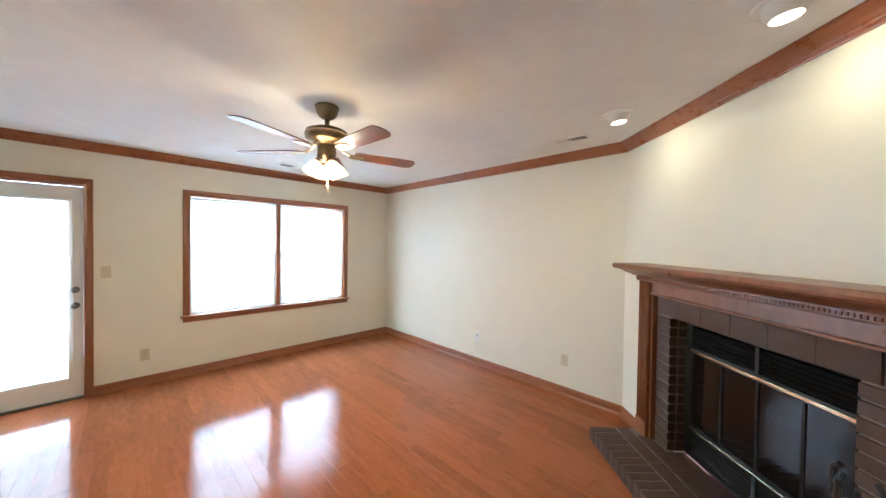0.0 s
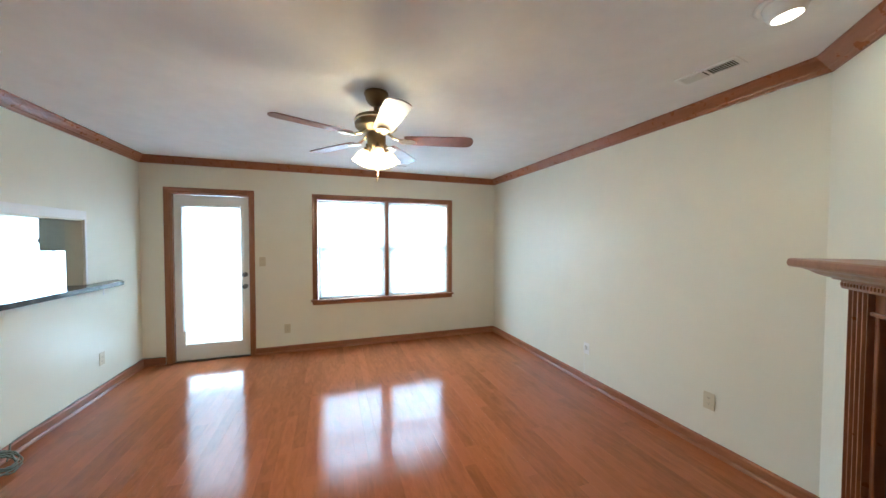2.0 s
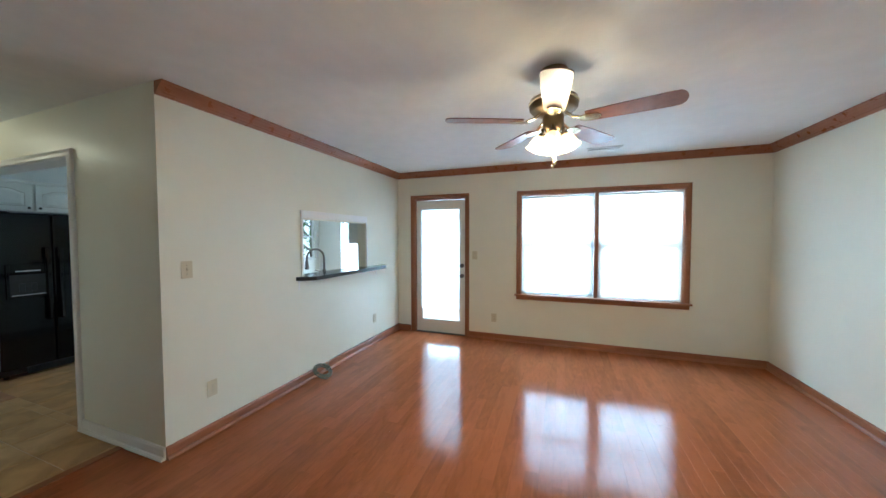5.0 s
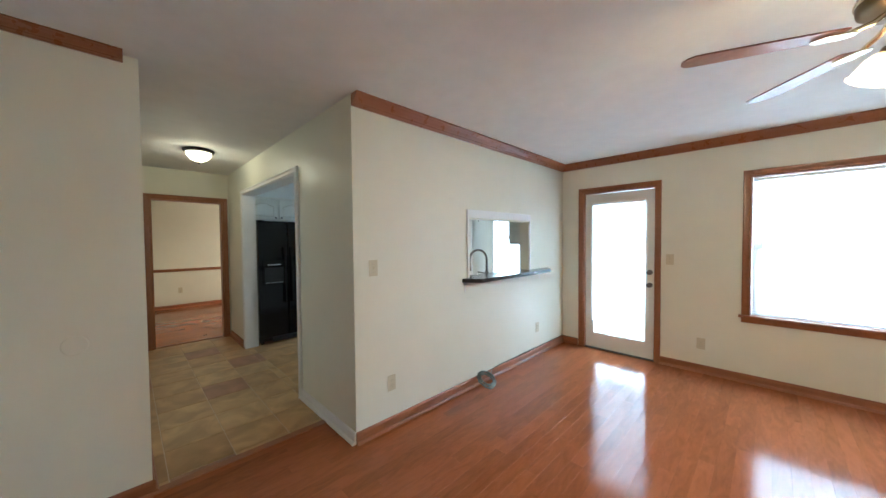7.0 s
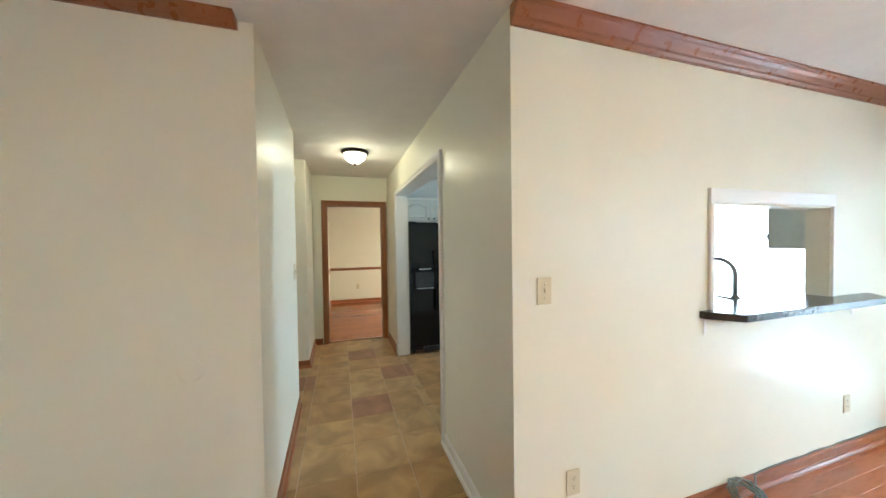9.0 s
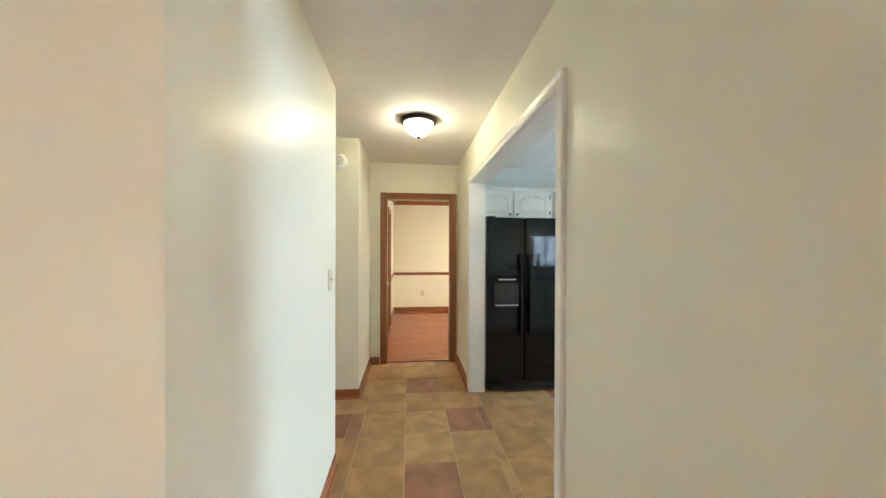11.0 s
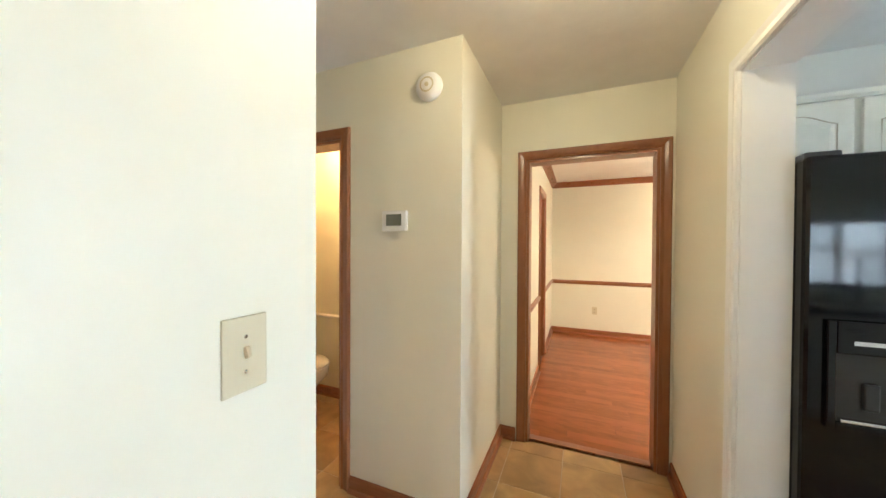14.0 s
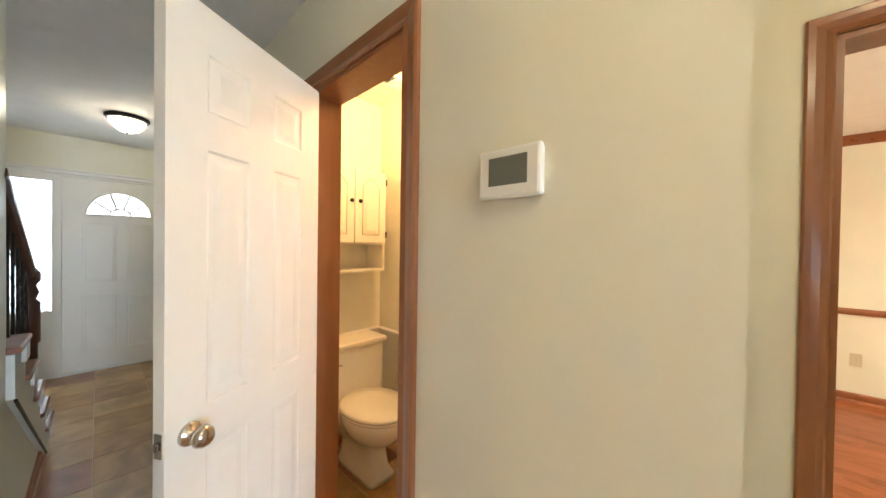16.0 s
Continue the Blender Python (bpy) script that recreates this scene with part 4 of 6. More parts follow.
plate("wall_outlet", -0.845, 3.10, 0.355, 180, "ivory plastic duplex outlet above the baseboard")
plate("wall_outlet", -4.0, 0.065, 0.31, -90, "ivory plastic duplex outlet under the window")
plate("wall_outlet", -1.093, -1.46, 0.345, 0, "ivory plastic duplex outlet on the cream wall")
plate("wall_outlet", -3.30, -1.46, 0.34, 0, "ivory plastic duplex outlet near the corner")
plate("wall_outlet", -0.49, -8.45, 0.39, 0, "ivory plastic duplex outlet under the chair rail")
plate("light_switch", -0.945, -1.46, 1.235, 0, "ivory plastic toggle switch on the cream wall")
plate("light_switch", -4.0, -0.216, 1.195, -90, "ivory plastic toggle switch beside the glazed door")
plate("light_switch", 0.28, -3.217, 1.226, 90, "ivory plastic toggle switch on the hall wall", 0.080, 0.13)
bp = thing("blank_wall_plate", "round painted blank plate on the wall", "wall plate", at=(0.525, -1.885, 0.92))
part("cover_plate", lathe([(0, 0.005), (0.045, 0.004), (0.05, 0.0005), (0, 0.0005)], 28, m=Matrix.Rotation(radians(-90), 4, "X")), WALL, bp)

# phone jack with a small white adapter and hanging lead
jk = thing("phone_jack", "white wall jack with a plug and a hanging lead", "wall jack", at=(-1.985, 3.10, 0.36))
part("cover_plate", box(-0.036, -0.006, -0.058, 0.036, -0.0005, 0.058, bevel=0.002), WHITE_PLASTIC, jk)
part("plug", box(-0.014, -0.034, -0.01, 0.014, -0.0062, 0.03, bevel=0.004), WHITE_PLASTIC, jk)
part("lead", tube([(0, -0.03, -0.008), (-0.004, -0.028, -0.06), (-0.012, -0.022, -0.13), (-0.006, -0.026, -0.20), (0.010, -0.030, -0.262)], 0.0022, steps=7), WHITE_PLASTIC, jk)

# coiled cable by the south wall, its tail on the baseboard
CABLE = material("grey_green_cable", (0.11, 0.125, 0.095), 0.5, vary=0.1)
cc = thing("cable_coil", "coiled grey cable lying on the floor against the baseboard", "cable", at=(-2.15, -1.35, 0.0))
pts = []
for k in range(120):
    a = k * 2 * math.pi / 24
    r = 0.084 + 0.016 * math.sin(k * 0.31) + 0.006 * math.sin(k * 1.7)
    pts.append((r * math.cos(a), r * math.sin(a) * 0.80 - 0.012, 0.062 + 0.004 * (k // 24) - 0.50 * r * math.sin(a)))
part("coil", tube(pts, 0.0055, steps=7), CABLE, cc, smooth=True)
tail = [(-0.06, -0.02, 0.045), (-0.12, -0.05, 0.07), (-0.20, -0.098, 0.090)]
for k in range(1, 24):
    tail.append((-0.20 - k * 0.0715, -0.1055 + 0.003 * math.sin(k * 1.3), 0.0895 + 0.004 * abs(math.sin(k * 0.9))))
tail += [(-1.838, -0.05, 0.0895), (-1.839, 0.06, 0.09), (-1.83, 0.115, 0.088)]
part("tail", tube(tail, 0.0045, steps=7), CABLE, cc, smooth=True)

# ---------- pass-through shelf ----------
GRANITE = material("dark_laminate", (0.045, 0.042, 0.043), 0.22, vary=0.5, scale=30, spec=0.4)
ps = tagged(link("counter_shelf", prism([(-1.91, -1.459), (-1.91, -1.43), (-2.02, -1.305), (-3.36, -1.305), (-3.52, -1.43), (-3.52, -1.459), (-3.086, -1.459), (-3.086, -1.60), (-2.014, -1.60), (-2.014, -1.459)], 1.032, 1.070, bevel=0.003), GRANITE), "dark laminate shelf of the kitchen pass-through", "counter")
for x in (-1.95, -3.35):
    b = thing("shelf_bracket", "small white metal bracket under the shelf", "bracket", group="shelf brackets", at=(x, -1.46, 1.03))
    part("arm", box(-0.008, 0.0005, -0.004, 0.008, 0.10, -0.0005), WHITE_TRIM, b)
    part("leg", box(-0.008, 0.0005, -0.09, 0.008, 0.004, -0.0045), WHITE_TRIM, b)

# ---------- kitchen ----------
CAB = material("cream_cabinet_paint", (0.74, 0.72, 0.64), 0.38, vary=0.06, scale=8, bump=0.05, bump_scale=70)
LAMINATE = material("slate_blue_laminate", (0.13, 0.135, 0.165), 0.18, vary=0.25, scale=25, coat=0.2)


def arch_door(name, parent, x0, x1, z0, z1, y, arch, hinge, knob_z=None, out=1):
    """A cabinet door in the plane y facing out (+y if 1) with a raised panel; arch > 0 gives a cathedral top."""
    w, h, t = x1 - x0, z1 - z0, 0.019
    d = part(name, box(0, 0, 0, w, t, h, bevel=0.003), CAB, parent)
    d.location = (x0, y, z0)
    m = 0.055
    pts = [(m, m), (w - m, m), (w - m, h - m - arch)]
    if arch:
        for s in np.linspace(0.02, 0.98, 15):
            k = abs(s - 0.5) * 2
            pts.append((w - m - (w - 2 * m) * s, h - m - arch + arch * (1 if k < 0.12 else max(0.0, (0.5 + 0.5 * math.cos((k - 0.12) / 0.88 * math.pi))) ** 0.8)))
    pts.append((m, h - m - arch))
    cx, cz = w / 2, (m + h - m - arch * 0.5) / 2
    bm = bmesh.new()
    rings = []
    for ins, dep in ((0.0, t + 0.0005), (0.006, t - 0.006 + 0.007), (0.010, t + 0.0015), (0.030, t + 0.006)):
        rings.append([bm.verts.new((cx + (px - cx) * (1 - 2 * ins / (w - 2 * m)), dep, cz + (pz - cz) * (1 - 2 * ins / (h - 2 * m)))) for px, pz in pts])
    for r0, r1 in zip(rings, rings[1:]):
        for k in range(len(pts)):
            bm.faces.new((r0[k], r0[(k + 1) % len(pts)], r1[(k + 1) % len(pts)], r1[k]))
    bm.faces.new(rings[-1])
    p = part("panel", bm, CAB, d)
    # darker bead paints the shade in the crease round the panel
    gr = bmesh.new()
    lo = [(px, t + 0.0008, pz) for px, pz in pts]
    tube(lo + [lo[0]], 0.0028, gr, 5)
    part("panel_bead", gr, CAB_SHADE, d, "darker line round the panel, its crease shade put into colour")
    hx = -0.004 if hinge < 0 else w + 0.004
    for zz in (0.06, h - 0.06) if h < 0.5 else (0.08, h - 0.08):
        part("hinge", box(hx - 0.006, t * 0.3, zz - 0.022, hx + 0.006, t + 0.004, zz + 0.022, bevel=0.002), BRONZE, d, "dark bronze hinge")
    if knob_z is not None:
        kx = w - 0.028 if hinge < 0 else 0.028
        part("knob", lathe([(0, 0.026), (0.010, 0.025), (0.014, 0.019), (0.011, 0.013), (0.005, 0.009), (0.006, 0)], 16, m=Matrix.Translation((kx, t, knob_z)) @ Matrix.Rotation(radians(-90), 4, "X")), BRONZE, d, "dark bronze knob", smooth=True)
    return d


# darkened copy of CAB: crease and toe recess shade put into colour
CAB_SHADE = material("cabinet_painted_shade", (0.42, 0.37, 0.28), 0.5, vary=0.2, scale=20)


def upper_cabinet(x0, x1, z0, z1, doors, label, arch=0.045):
    e = thing("wall_cabinet", label, "cabinet", group="upper kitchen cabinets", at=(x0, -5.20, 0))
    body = part("body", box(0, 0.001, z0, x1 - x0, 0.285, z1, bevel=0.002), CAB, e)
    for a, b, hinge in doors:
        arch_door("door", e, a - x0, b - x0, z0 + 0.012, z1 - 0.012, 0.2855, arch, hinge, 0.035)
    return e


upper_cabinet(-1.885, -0.935, 1.76, 2.09, [(-1.84, -1.415, -1), (-1.385, -0.98, 1)], "cream painted wall cabinet over the refrigerator")
upper_cabinet(-2.298, -1.888, 1.68, 2.09, [(-2.275, -1.915, -1)], "cream painted single-door wall cabinet beside the hood")
upper_cabinet(-3.045, -2.300, 1.68, 2.09, [(-3.018, -2.693, -1), (-2.651, -2.317, 1)], "cream painted wall cabinet over the range hood")
upper_cabinet(-3.915, -3.048, 1.375, 2.09, [(-3.89, -3.5, -1), (-3.468, -3.078, 1)], "tall cream painted wall cabinet with cathedral doors", 0.05)
tagged(link("cabinet_cornice", sweep([(-0.935, -4.913, 2.0905), (-3.915, -4.913, 2.0905)], (0, 0, 1), [(0, 0), (0, 0.03), (-0.028, 0.03), (-0.022, 0.012), (-0.012, 0.0)]), CAB), "cream painted cornice along the wall cabinets", "moulding", kind="structure")


def base_cabinet(x0, x1, doors, label, y=-5.20, front=1, group="base kitchen cabinets", deep=0.07):
    """Unit with a drawer over a door for each (a, b, hinge)."""
    e = thing("base_cabinet", label, "cabinet", group=group, at=(x0 if front > 0 else x1, y, 0))
    if front < 0:
        e.rotation_euler.z = radians(180)
    w = x1 - x0
    part("body", box(0, 0.001, 0.10, w, 0.575 + deep, 0.875, bevel=0.002), CAB, e)
    # the recess under the unit has its shade put into the colour
    part("toe_kick", box(0.004, 0.001, 0.001, w - 0.004, 0.52 + deep, 0.0995), CAB_SHADE, e)
    for a, b, hinge in doors:
        arch_door("door", e, a, b, 0.125, 0.665, 0.5755 + deep, 0, hinge, 0.50)
        dr = part("drawer", box(a, 0.5755 + deep, 0.70, b, 0.5945 + deep, 0.855, bevel=0.004), CAB, e)
        c = (a + b) / 2
        part("handle", tube([(c + q, d_ + deep, zz) for q, d_, zz in ((-0.045, 0.595, 0.785), (-0.042, 0.615, 0.782), (0, 0.622, 0.778), (0.042, 0.615, 0.782), (0.045, 0.595, 0.785))], 0.0045, steps=8), BRONZE, dr, "dark bronze drawer pull", smooth=True)
    return e


base_cabinet(-2.19, -1.835, [(0.03, 0.325, -1)], "cream painted base cabinet beside the refrigerator")
base_cabinet(-3.43, -2.945, [(0.03, 0.450, -1)], "cream painted base cabinet beside the range")
base_cabinet(-3.95, -3.433, [(0.03, 0.455, 1)], "cream painted base cabinet at the end of the run")
for x0, x1 in ((-3.955, -2.943), (-2.189, -1.83)):
    c = thing("countertop", "slate blue laminate countertop with a low backsplash lip", "countertop", group="kitchen countertops", at=(x0, -5.2, 0.8755))
    part("worktop", box(0, 0.001, 0, x1 - x0, 0.69, 0.038, bevel=0.006), LAMINATE, c)
    part("upstand", box(0, 0.001, 0.0385, x1 - x0, 0.02, 0.135, bevel=0.003), LAMINATE, c)

# mosaic splashback: thin glass strips
MOSAIC = material("glass_mosaic", (0.6, 0.58, 0.52), 0.15, vary=0.1)
mt_ = MOSAIC.node_tree
mg, mr = mt_.nodes.new("ShaderNodeNewGeometry"), mt_.nodes.new("ShaderNodeValToRGB")
mr.color_ramp.interpolation = "CONSTANT"
mr.color_ramp.elements[0].color = (0.72, 0.72, 0.68, 1)
for pos, col in ((0.34, (0.50, 0.48, 0.42, 1)), (0.52, (0.80, 0.80, 0.77, 1)), (0.72, (0.30, 0.27, 0.22, 1)), (0.84, (0.60, 0.62, 0.60, 1))):
    mr.color_ramp.elements.new(pos).color = col
mr.color_ramp.elements[-1].color = (0.66, 0.62, 0.54, 1)
mt_.links.new(mg.outputs["Random Per Island"], mr.inputs[0])
mt_.links.new(mr.outputs[0], mt_.nodes["Principled BSDF"].inputs["Base Color"])
sp = tagged(link("splashback", box(-3.90, -5.1995, 0.90, -1.84, -5.196, 1.715), material("splash_grout", (0.62, 0.60, 0.55), 0.8, vary=0.05)), "glass mosaic tile splashback behind the range", "splashback", kind="structure")
vs, fs = [], []
rnd = random.Random(8)
zrow, row = 1.012, 0
while zrow < 1.575:
    xx = -3.90 - (0.026 if row % 2 else 0)
    while xx < -1.84:
        l = rnd.choice((0.036, 0.050, 0.066))
        a, b = max(xx, -3.90), min(xx + l - 0.002, -1.84)
        if b - a > 0.006:
            k, yf = len(vs), -5.191 + rnd.uniform(0, 0.0012)
            for yy, ins in ((-5.196, 0), (yf, 0.0012)):
                vs += [(a + ins, yy, zrow + ins), (b - ins, yy, zrow + ins), (b - ins, yy, zrow + 0.0145 - ins), (a + ins, yy, zrow + 0.0145 - ins)]
            fs += [(k + 4, k + 5, k + 6, k + 7)] + [(k + i, k + (i + 1) % 4, k + 4 + (i + 1) % 4, k + 4 + i) for i in range(4)]
        xx += l
    zrow += 0.0165
    row += 1
me = bpy.data.meshes.new("mosaic_tiles")
me.from_pydata(vs, [], fs)
me.materials.append(MOSAIC)
ob = new("mosaic_tiles", me)
ob.parent = sp
ob["kind"] = "stuff"


def refrigerator(x0, x1, yb, yf, h):
    e = thing("refrigerator", "glossy black side-by-side refrigerator with a water dispenser", "refrigerator", at=(x0, yf, 0))
    w, d = x1 - x0, yf - yb
    part("cabinet", box(0, -d, 0.03, w, -0.075, h - 0.02, bevel=0.006), BLACK_METAL, e)
    sp_ = w * 0.56
    for a, b in ((0.002, sp_ - 0.003), (sp_ + 0.003, w - 0.002)):
        dr = part("door", box(a, -0.072, 0.10, b, 0, h, bevel=0.014), BLACK, e, "glossy black door", smooth=False)
        c = sp_ - 0.045 if a < sp_ - 0.1 and b < sp_ else sp_ + 0.045
        hb = box(c - 0.017, 0.030, 0.58, c + 0.017, 0.052, 1.345, bevel=0.009)
        box(c - 0.026, 0.0005, 1.235, c + 0.026, 0.046, 1.355, hb, bevel=0.008)
        box(c - 0.020, 0.0005, 0.575, c + 0.020, 0.046, 0.66, hb, bevel=0.008)
        part("handle", hb, BLACK, dr, "black bar handle with a broad top cap")
    # dispenser on the freezer door, the far one as the handles meet in the middle
    dx0, dx1 = w - 0.345, w - 0.055
    dp = part("dispenser", bmesh.new(), BLACK, e)
    bm = bmesh.new()
    for q in ((dx0, 0.83, dx0 + 0.022, 1.18), (dx1 - 0.022, 0.83, dx1, 1.18), (dx0 + 0.022, 0.83, dx1 - 0.022, 0.855), (dx0 + 0.022, 1.075, dx1 - 0.022, 1.18)):
        box(q[0], 0.0005, q[1], q[2], 0.014, q[3], bm, bevel=0.003)
    dp.data = bpy.data.meshes.new("dispenser")
    bm.to_mesh(dp.data)
    bm.free()
    dp.data.materials.append(BLACK)
    part("recess", box(dx0 + 0.022, 0.0004, 0.855, dx1 - 0.022, 0.002, 1.075), DARK, dp)
    part("tray", box(dx0 + 0.03, 0.002, 0.858, dx1 - 0.03, 0.020, 0.868, bevel=0.002), STEEL, dp, "grey drip tray")
    for k in (0.36, 0.64):
        part("paddle", box(dx0 + (dx1 - dx0) * k - 0.02, 0.002, 0.90, dx0 + (dx1 - dx0) * k + 0.02, 0.012, 0.985, bevel=0.006), BLACK_METAL, dp)
    part("button_strip", box(dx0 + 0.06, 0.0142, 1.105, dx1 - 0.06, 0.0155, 1.118), STEEL, dp, "pale row of buttons")
    part("badge", lathe([(0, 0.003), (0.036, 0.002), (0.038, 0)], 28, m=Matrix.Translation((0.10, 0.0005, h - 0.085)) @ Matrix.Rotation(radians(-90), 4, "X") @ Matrix.Diagonal((1, 0.48, 1, 1))), STEEL, e, "oval silver badge")
    g = bmesh.new()
    for k in range(5):
        box(0.02, -0.06, 0.028 + 0.013 * k, w - 0.18, -0.012, 0.035 + 0.013 * k, g)
    part("kick_grille", g, BLACK_METAL, e, "black louvred kick grille")
    for xx in (0.05, w - 0.05):
        part("hinge_cap", box(xx - 0.045, -0.10, h - 0.0195, xx + 0.045, -0.01, h + 0.014, bevel=0.005), BLACK_METAL, e)
    for xx in (0.06, w - 0.06):
        part("foot", tube([(xx, -0.10, 0.0), (xx, -0.10, 0.031)], 0.02, steps=12), BLACK_METAL, e)
    return e


refrigerator(-1.808, -0.935, -5.06, -4.288, 1.715)


def kitchen_range(x0, x1):
    e = thing("kitchen_range", "black electric range with a glass oven door", "range", at=(x0, -4.49, 0))
    w = x1 - x0
    part("body", box(0, -0.66, 0.06, w, -0.045, 0.895, bevel=0.004), BLACK_METAL, e)
    part("cooktop", box(-0.004, -0.67, 0.8955, w + 0.004, 0.012, 0.918, bevel=0.005), BLACK, e, "black ceramic cooktop")
    bg = prism([(-0.665, 0.9185), (-0.585, 0.9185), (-0.590, 0.995), (-0.565, 1.010), (-0.610, 1.155), (-0.625, 1.165), (-0.665, 1.165)], 0, w)
    bmesh.ops.transform(bg, matrix=Matrix(((0, 0, 1, 0), (1, 0, 0, 0), (0, 1, 0, 0), (0, 0, 0, 1))), verts=bg.verts[:])
    b = part("backguard", bg, BLACK, e)
    nrm = Matrix.Translation((0, -0.5875, 1.0825)) @ Matrix.Rotation(radians(-90 + 17.2), 4, "X")
    pn = box(0.01, -0.068, 0.001, w - 0.01, 0.066, 0.004)
    bmesh.ops.transform(pn, matrix=nrm @ Matrix.Diagonal((1, -1, 1, 1)), verts=pn.verts[:])
    p = part("control_panel", pn, material("silver_panel", (0.20, 0.23, 0.27), 0.2, metal=0.8, vary=0.1), b, "silver grey control panel")
    ds = box(w * 0.36, -0.045, 0.0045, w * 0.64, 0.03, 0.006)
    bmesh.ops.transform(ds, matrix=nrm, verts=ds.verts[:])
    part("display", ds, material("blue_display", (0.03, 0.05, 0.13), 0.1), b, "blue clock display")
    for k in (0.08, 0.19, 0.81, 0.92):
        kn = lathe([(0, 0.030), (0.017, 0.028), (0.020, 0.010), (0.026, 0.006), (0.026, 0.0)], 20, m=nrm @ Matrix.Translation((w * k, 0, 0.0045)))
        part("knob", kn, BLACK, b, smooth=True)
    d = part("oven_door", box(0.004, -0.044, 0.265, w - 0.004, 0.0, 0.885, bevel=0.006), BLACK, e, "black oven door")
    # the window's green is a reflection, put into the glass colour
    wn_ = part("oven_window", box(w * 0.24, 0.0005, 0.45, w * 0.76, 0.003, 0.735, bevel=0.001), material("oven_glass_painted_reflection", (0.17, 0.38, 0.26), 0.06), d, "oven window with a green reflection put into its colour")
    fr = bmesh.new()
    for q in ((w * 0.19, 0.415, w * 0.239, 0.76), (w * 0.761, 0.415, w * 0.81, 0.76), (w * 0.239, 0.415, w * 0.761, 0.449), (w * 0.239, 0.736, w * 0.761, 0.76)):
        box(q[0], 0.0005, q[1], q[2], 0.005, q[3], fr)
    part("window_frame", fr, material("grey_oven_glass_border", (0.045, 0.05, 0.05), 0.25), d, "grey dotted glass border")
    part("handle", tube([(0.05, 0.001, 0.845), (0.055, 0.035, 0.845), (w / 2, 0.045, 0.845), (w - 0.055, 0.035, 0.845), (w - 0.05, 0.001, 0.845)], 0.013, steps=12), BLACK, d, smooth=True)
    dr = part("drawer", box(0.004, -0.044, 0.03, w - 0.004, -0.003, 0.255, bevel=0.006), BLACK, e, "black storage drawer")
    part("handle", tube([(0.10, -0.002, 0.19), (0.2, 0.012, 0.205), (w / 2, 0.016, 0.208), (w - 0.2, 0.012, 0.205), (w - 0.10, -0.002, 0.19)], 0.010, steps=10), STEEL, dr, "silver drawer pull", smooth=True)
    for xx in (0.06, w - 0.06):
        part("foot", tube([(xx, -0.10, 0.0), (xx, -0.10, 0.061)], 0.018, steps=10), BLACK_METAL, e)
        part("foot", tube([(xx, -0.5, 0.0), (xx, -0.5, 0.061)], 0.018, steps=10), BLACK_METAL, e)
    for bx_, by_, r in ((0.2, -0.45, 0.085), (0.56, -0.45, 0.10), (0.2, -0.18, 0.10), (0.56, -0.18, 0.085)):
        part("burner_ring", lathe([(r, 0.9182), (r + 0.004, 0.9186), (r + 0.008, 0.9182)], 32, m=Matrix.Translation((bx_, by_, 0))), material("ring_grey", (0.09, 0.09, 0.09), 0.4), e)


kitchen_range(-2.938, -2.194)

hd = thing("range_hood", "white and steel under-cabinet range hood", "range hood", at=(-3.043, -5.20, 1.494))
part("canopy", box(0, 0.001, 0.078, 0.742, 0.42, 0.1845, bevel=0.006), WHITE_PLASTIC, hd, "white enamel hood canopy")
pan = prism([(0.001, 0.030), (0.36, 0.010), (0.40, 0.0775), (0.001, 0.0775)], 0.004, 0.738)
bmesh.ops.transform(pan, matrix=Matrix(((0, 0, 1, 0), (1, 0, 0, 0), (0, 1, 0, 0), (0, 0, 0, 1))), verts=pan.verts[:])
part("filter_pan", pan, STEEL, hd, "grey metal underside of the hood")
part("lip", box(0.0, 0.365, 0.006, 0.63, 0.455, 0.046, bevel=0.004), WHITE_PLASTIC, hd, "white front lip of the hood")
slot = bmesh.new()
prism([(0.37 + 0.26 * max(-1, min(1, 1.25 * math.cos(t))), 0.135 + 0.017 * math.sin(t)) for t in np.linspace(0, 2 * math.pi, 25)[:-1]], 0.4205, 0.427, slot)
bmesh.ops.transform(slot, matrix=Matrix(((1, 0, 0, 0), (0, 0, 1, 0), (0, 1, 0, 0), (0, 0, 0, 1))), verts=slot.verts[:])
part("control_strip", slot, BLACK, hd, "black rounded vent and switch strip")

# sink side, under the pass-through
base_cabinet(-3.95, -2.95, [(0.03, 0.48, -1), (0.52, 0.97, 1)], "cream painted base cabinet beside the sink", y=-1.60, front=-1, group="sink side cabinets", deep=0.0)
base_cabinet(-2.945, -1.945, [(0.03, 0.48, -1), (0.52, 0.97, 1)], "cream painted sink base cabinet", y=-1.60, front=-1, group="sink side cabinets", deep=0.0)
base_cabinet(-1.94, -0.94, [(0.03, 0.48, -1), (0.52, 0.97, 1)], "cream painted base cabinet near the opening", y=-1.60, front=-1, group="sink side cabinets", deep=0.0)
sk = thing("sink_counter", "slate laminate counter with a white double sink", "countertop", at=(-2.45, -1.60, 0.8755))
wt = bmesh.new()
for q in ((-1.505, -0.62, 1.505, -0.56), (-1.505, -0.16, 1.505, -0.001), (-1.505, -0.56, -0.36, -0.16), (0.36, -0.56, 1.505, -0.16)):
    box(q[0], q[1], 0, q[2], q[3], 0.038, wt)
part("worktop", wt, LAMINATE, sk)
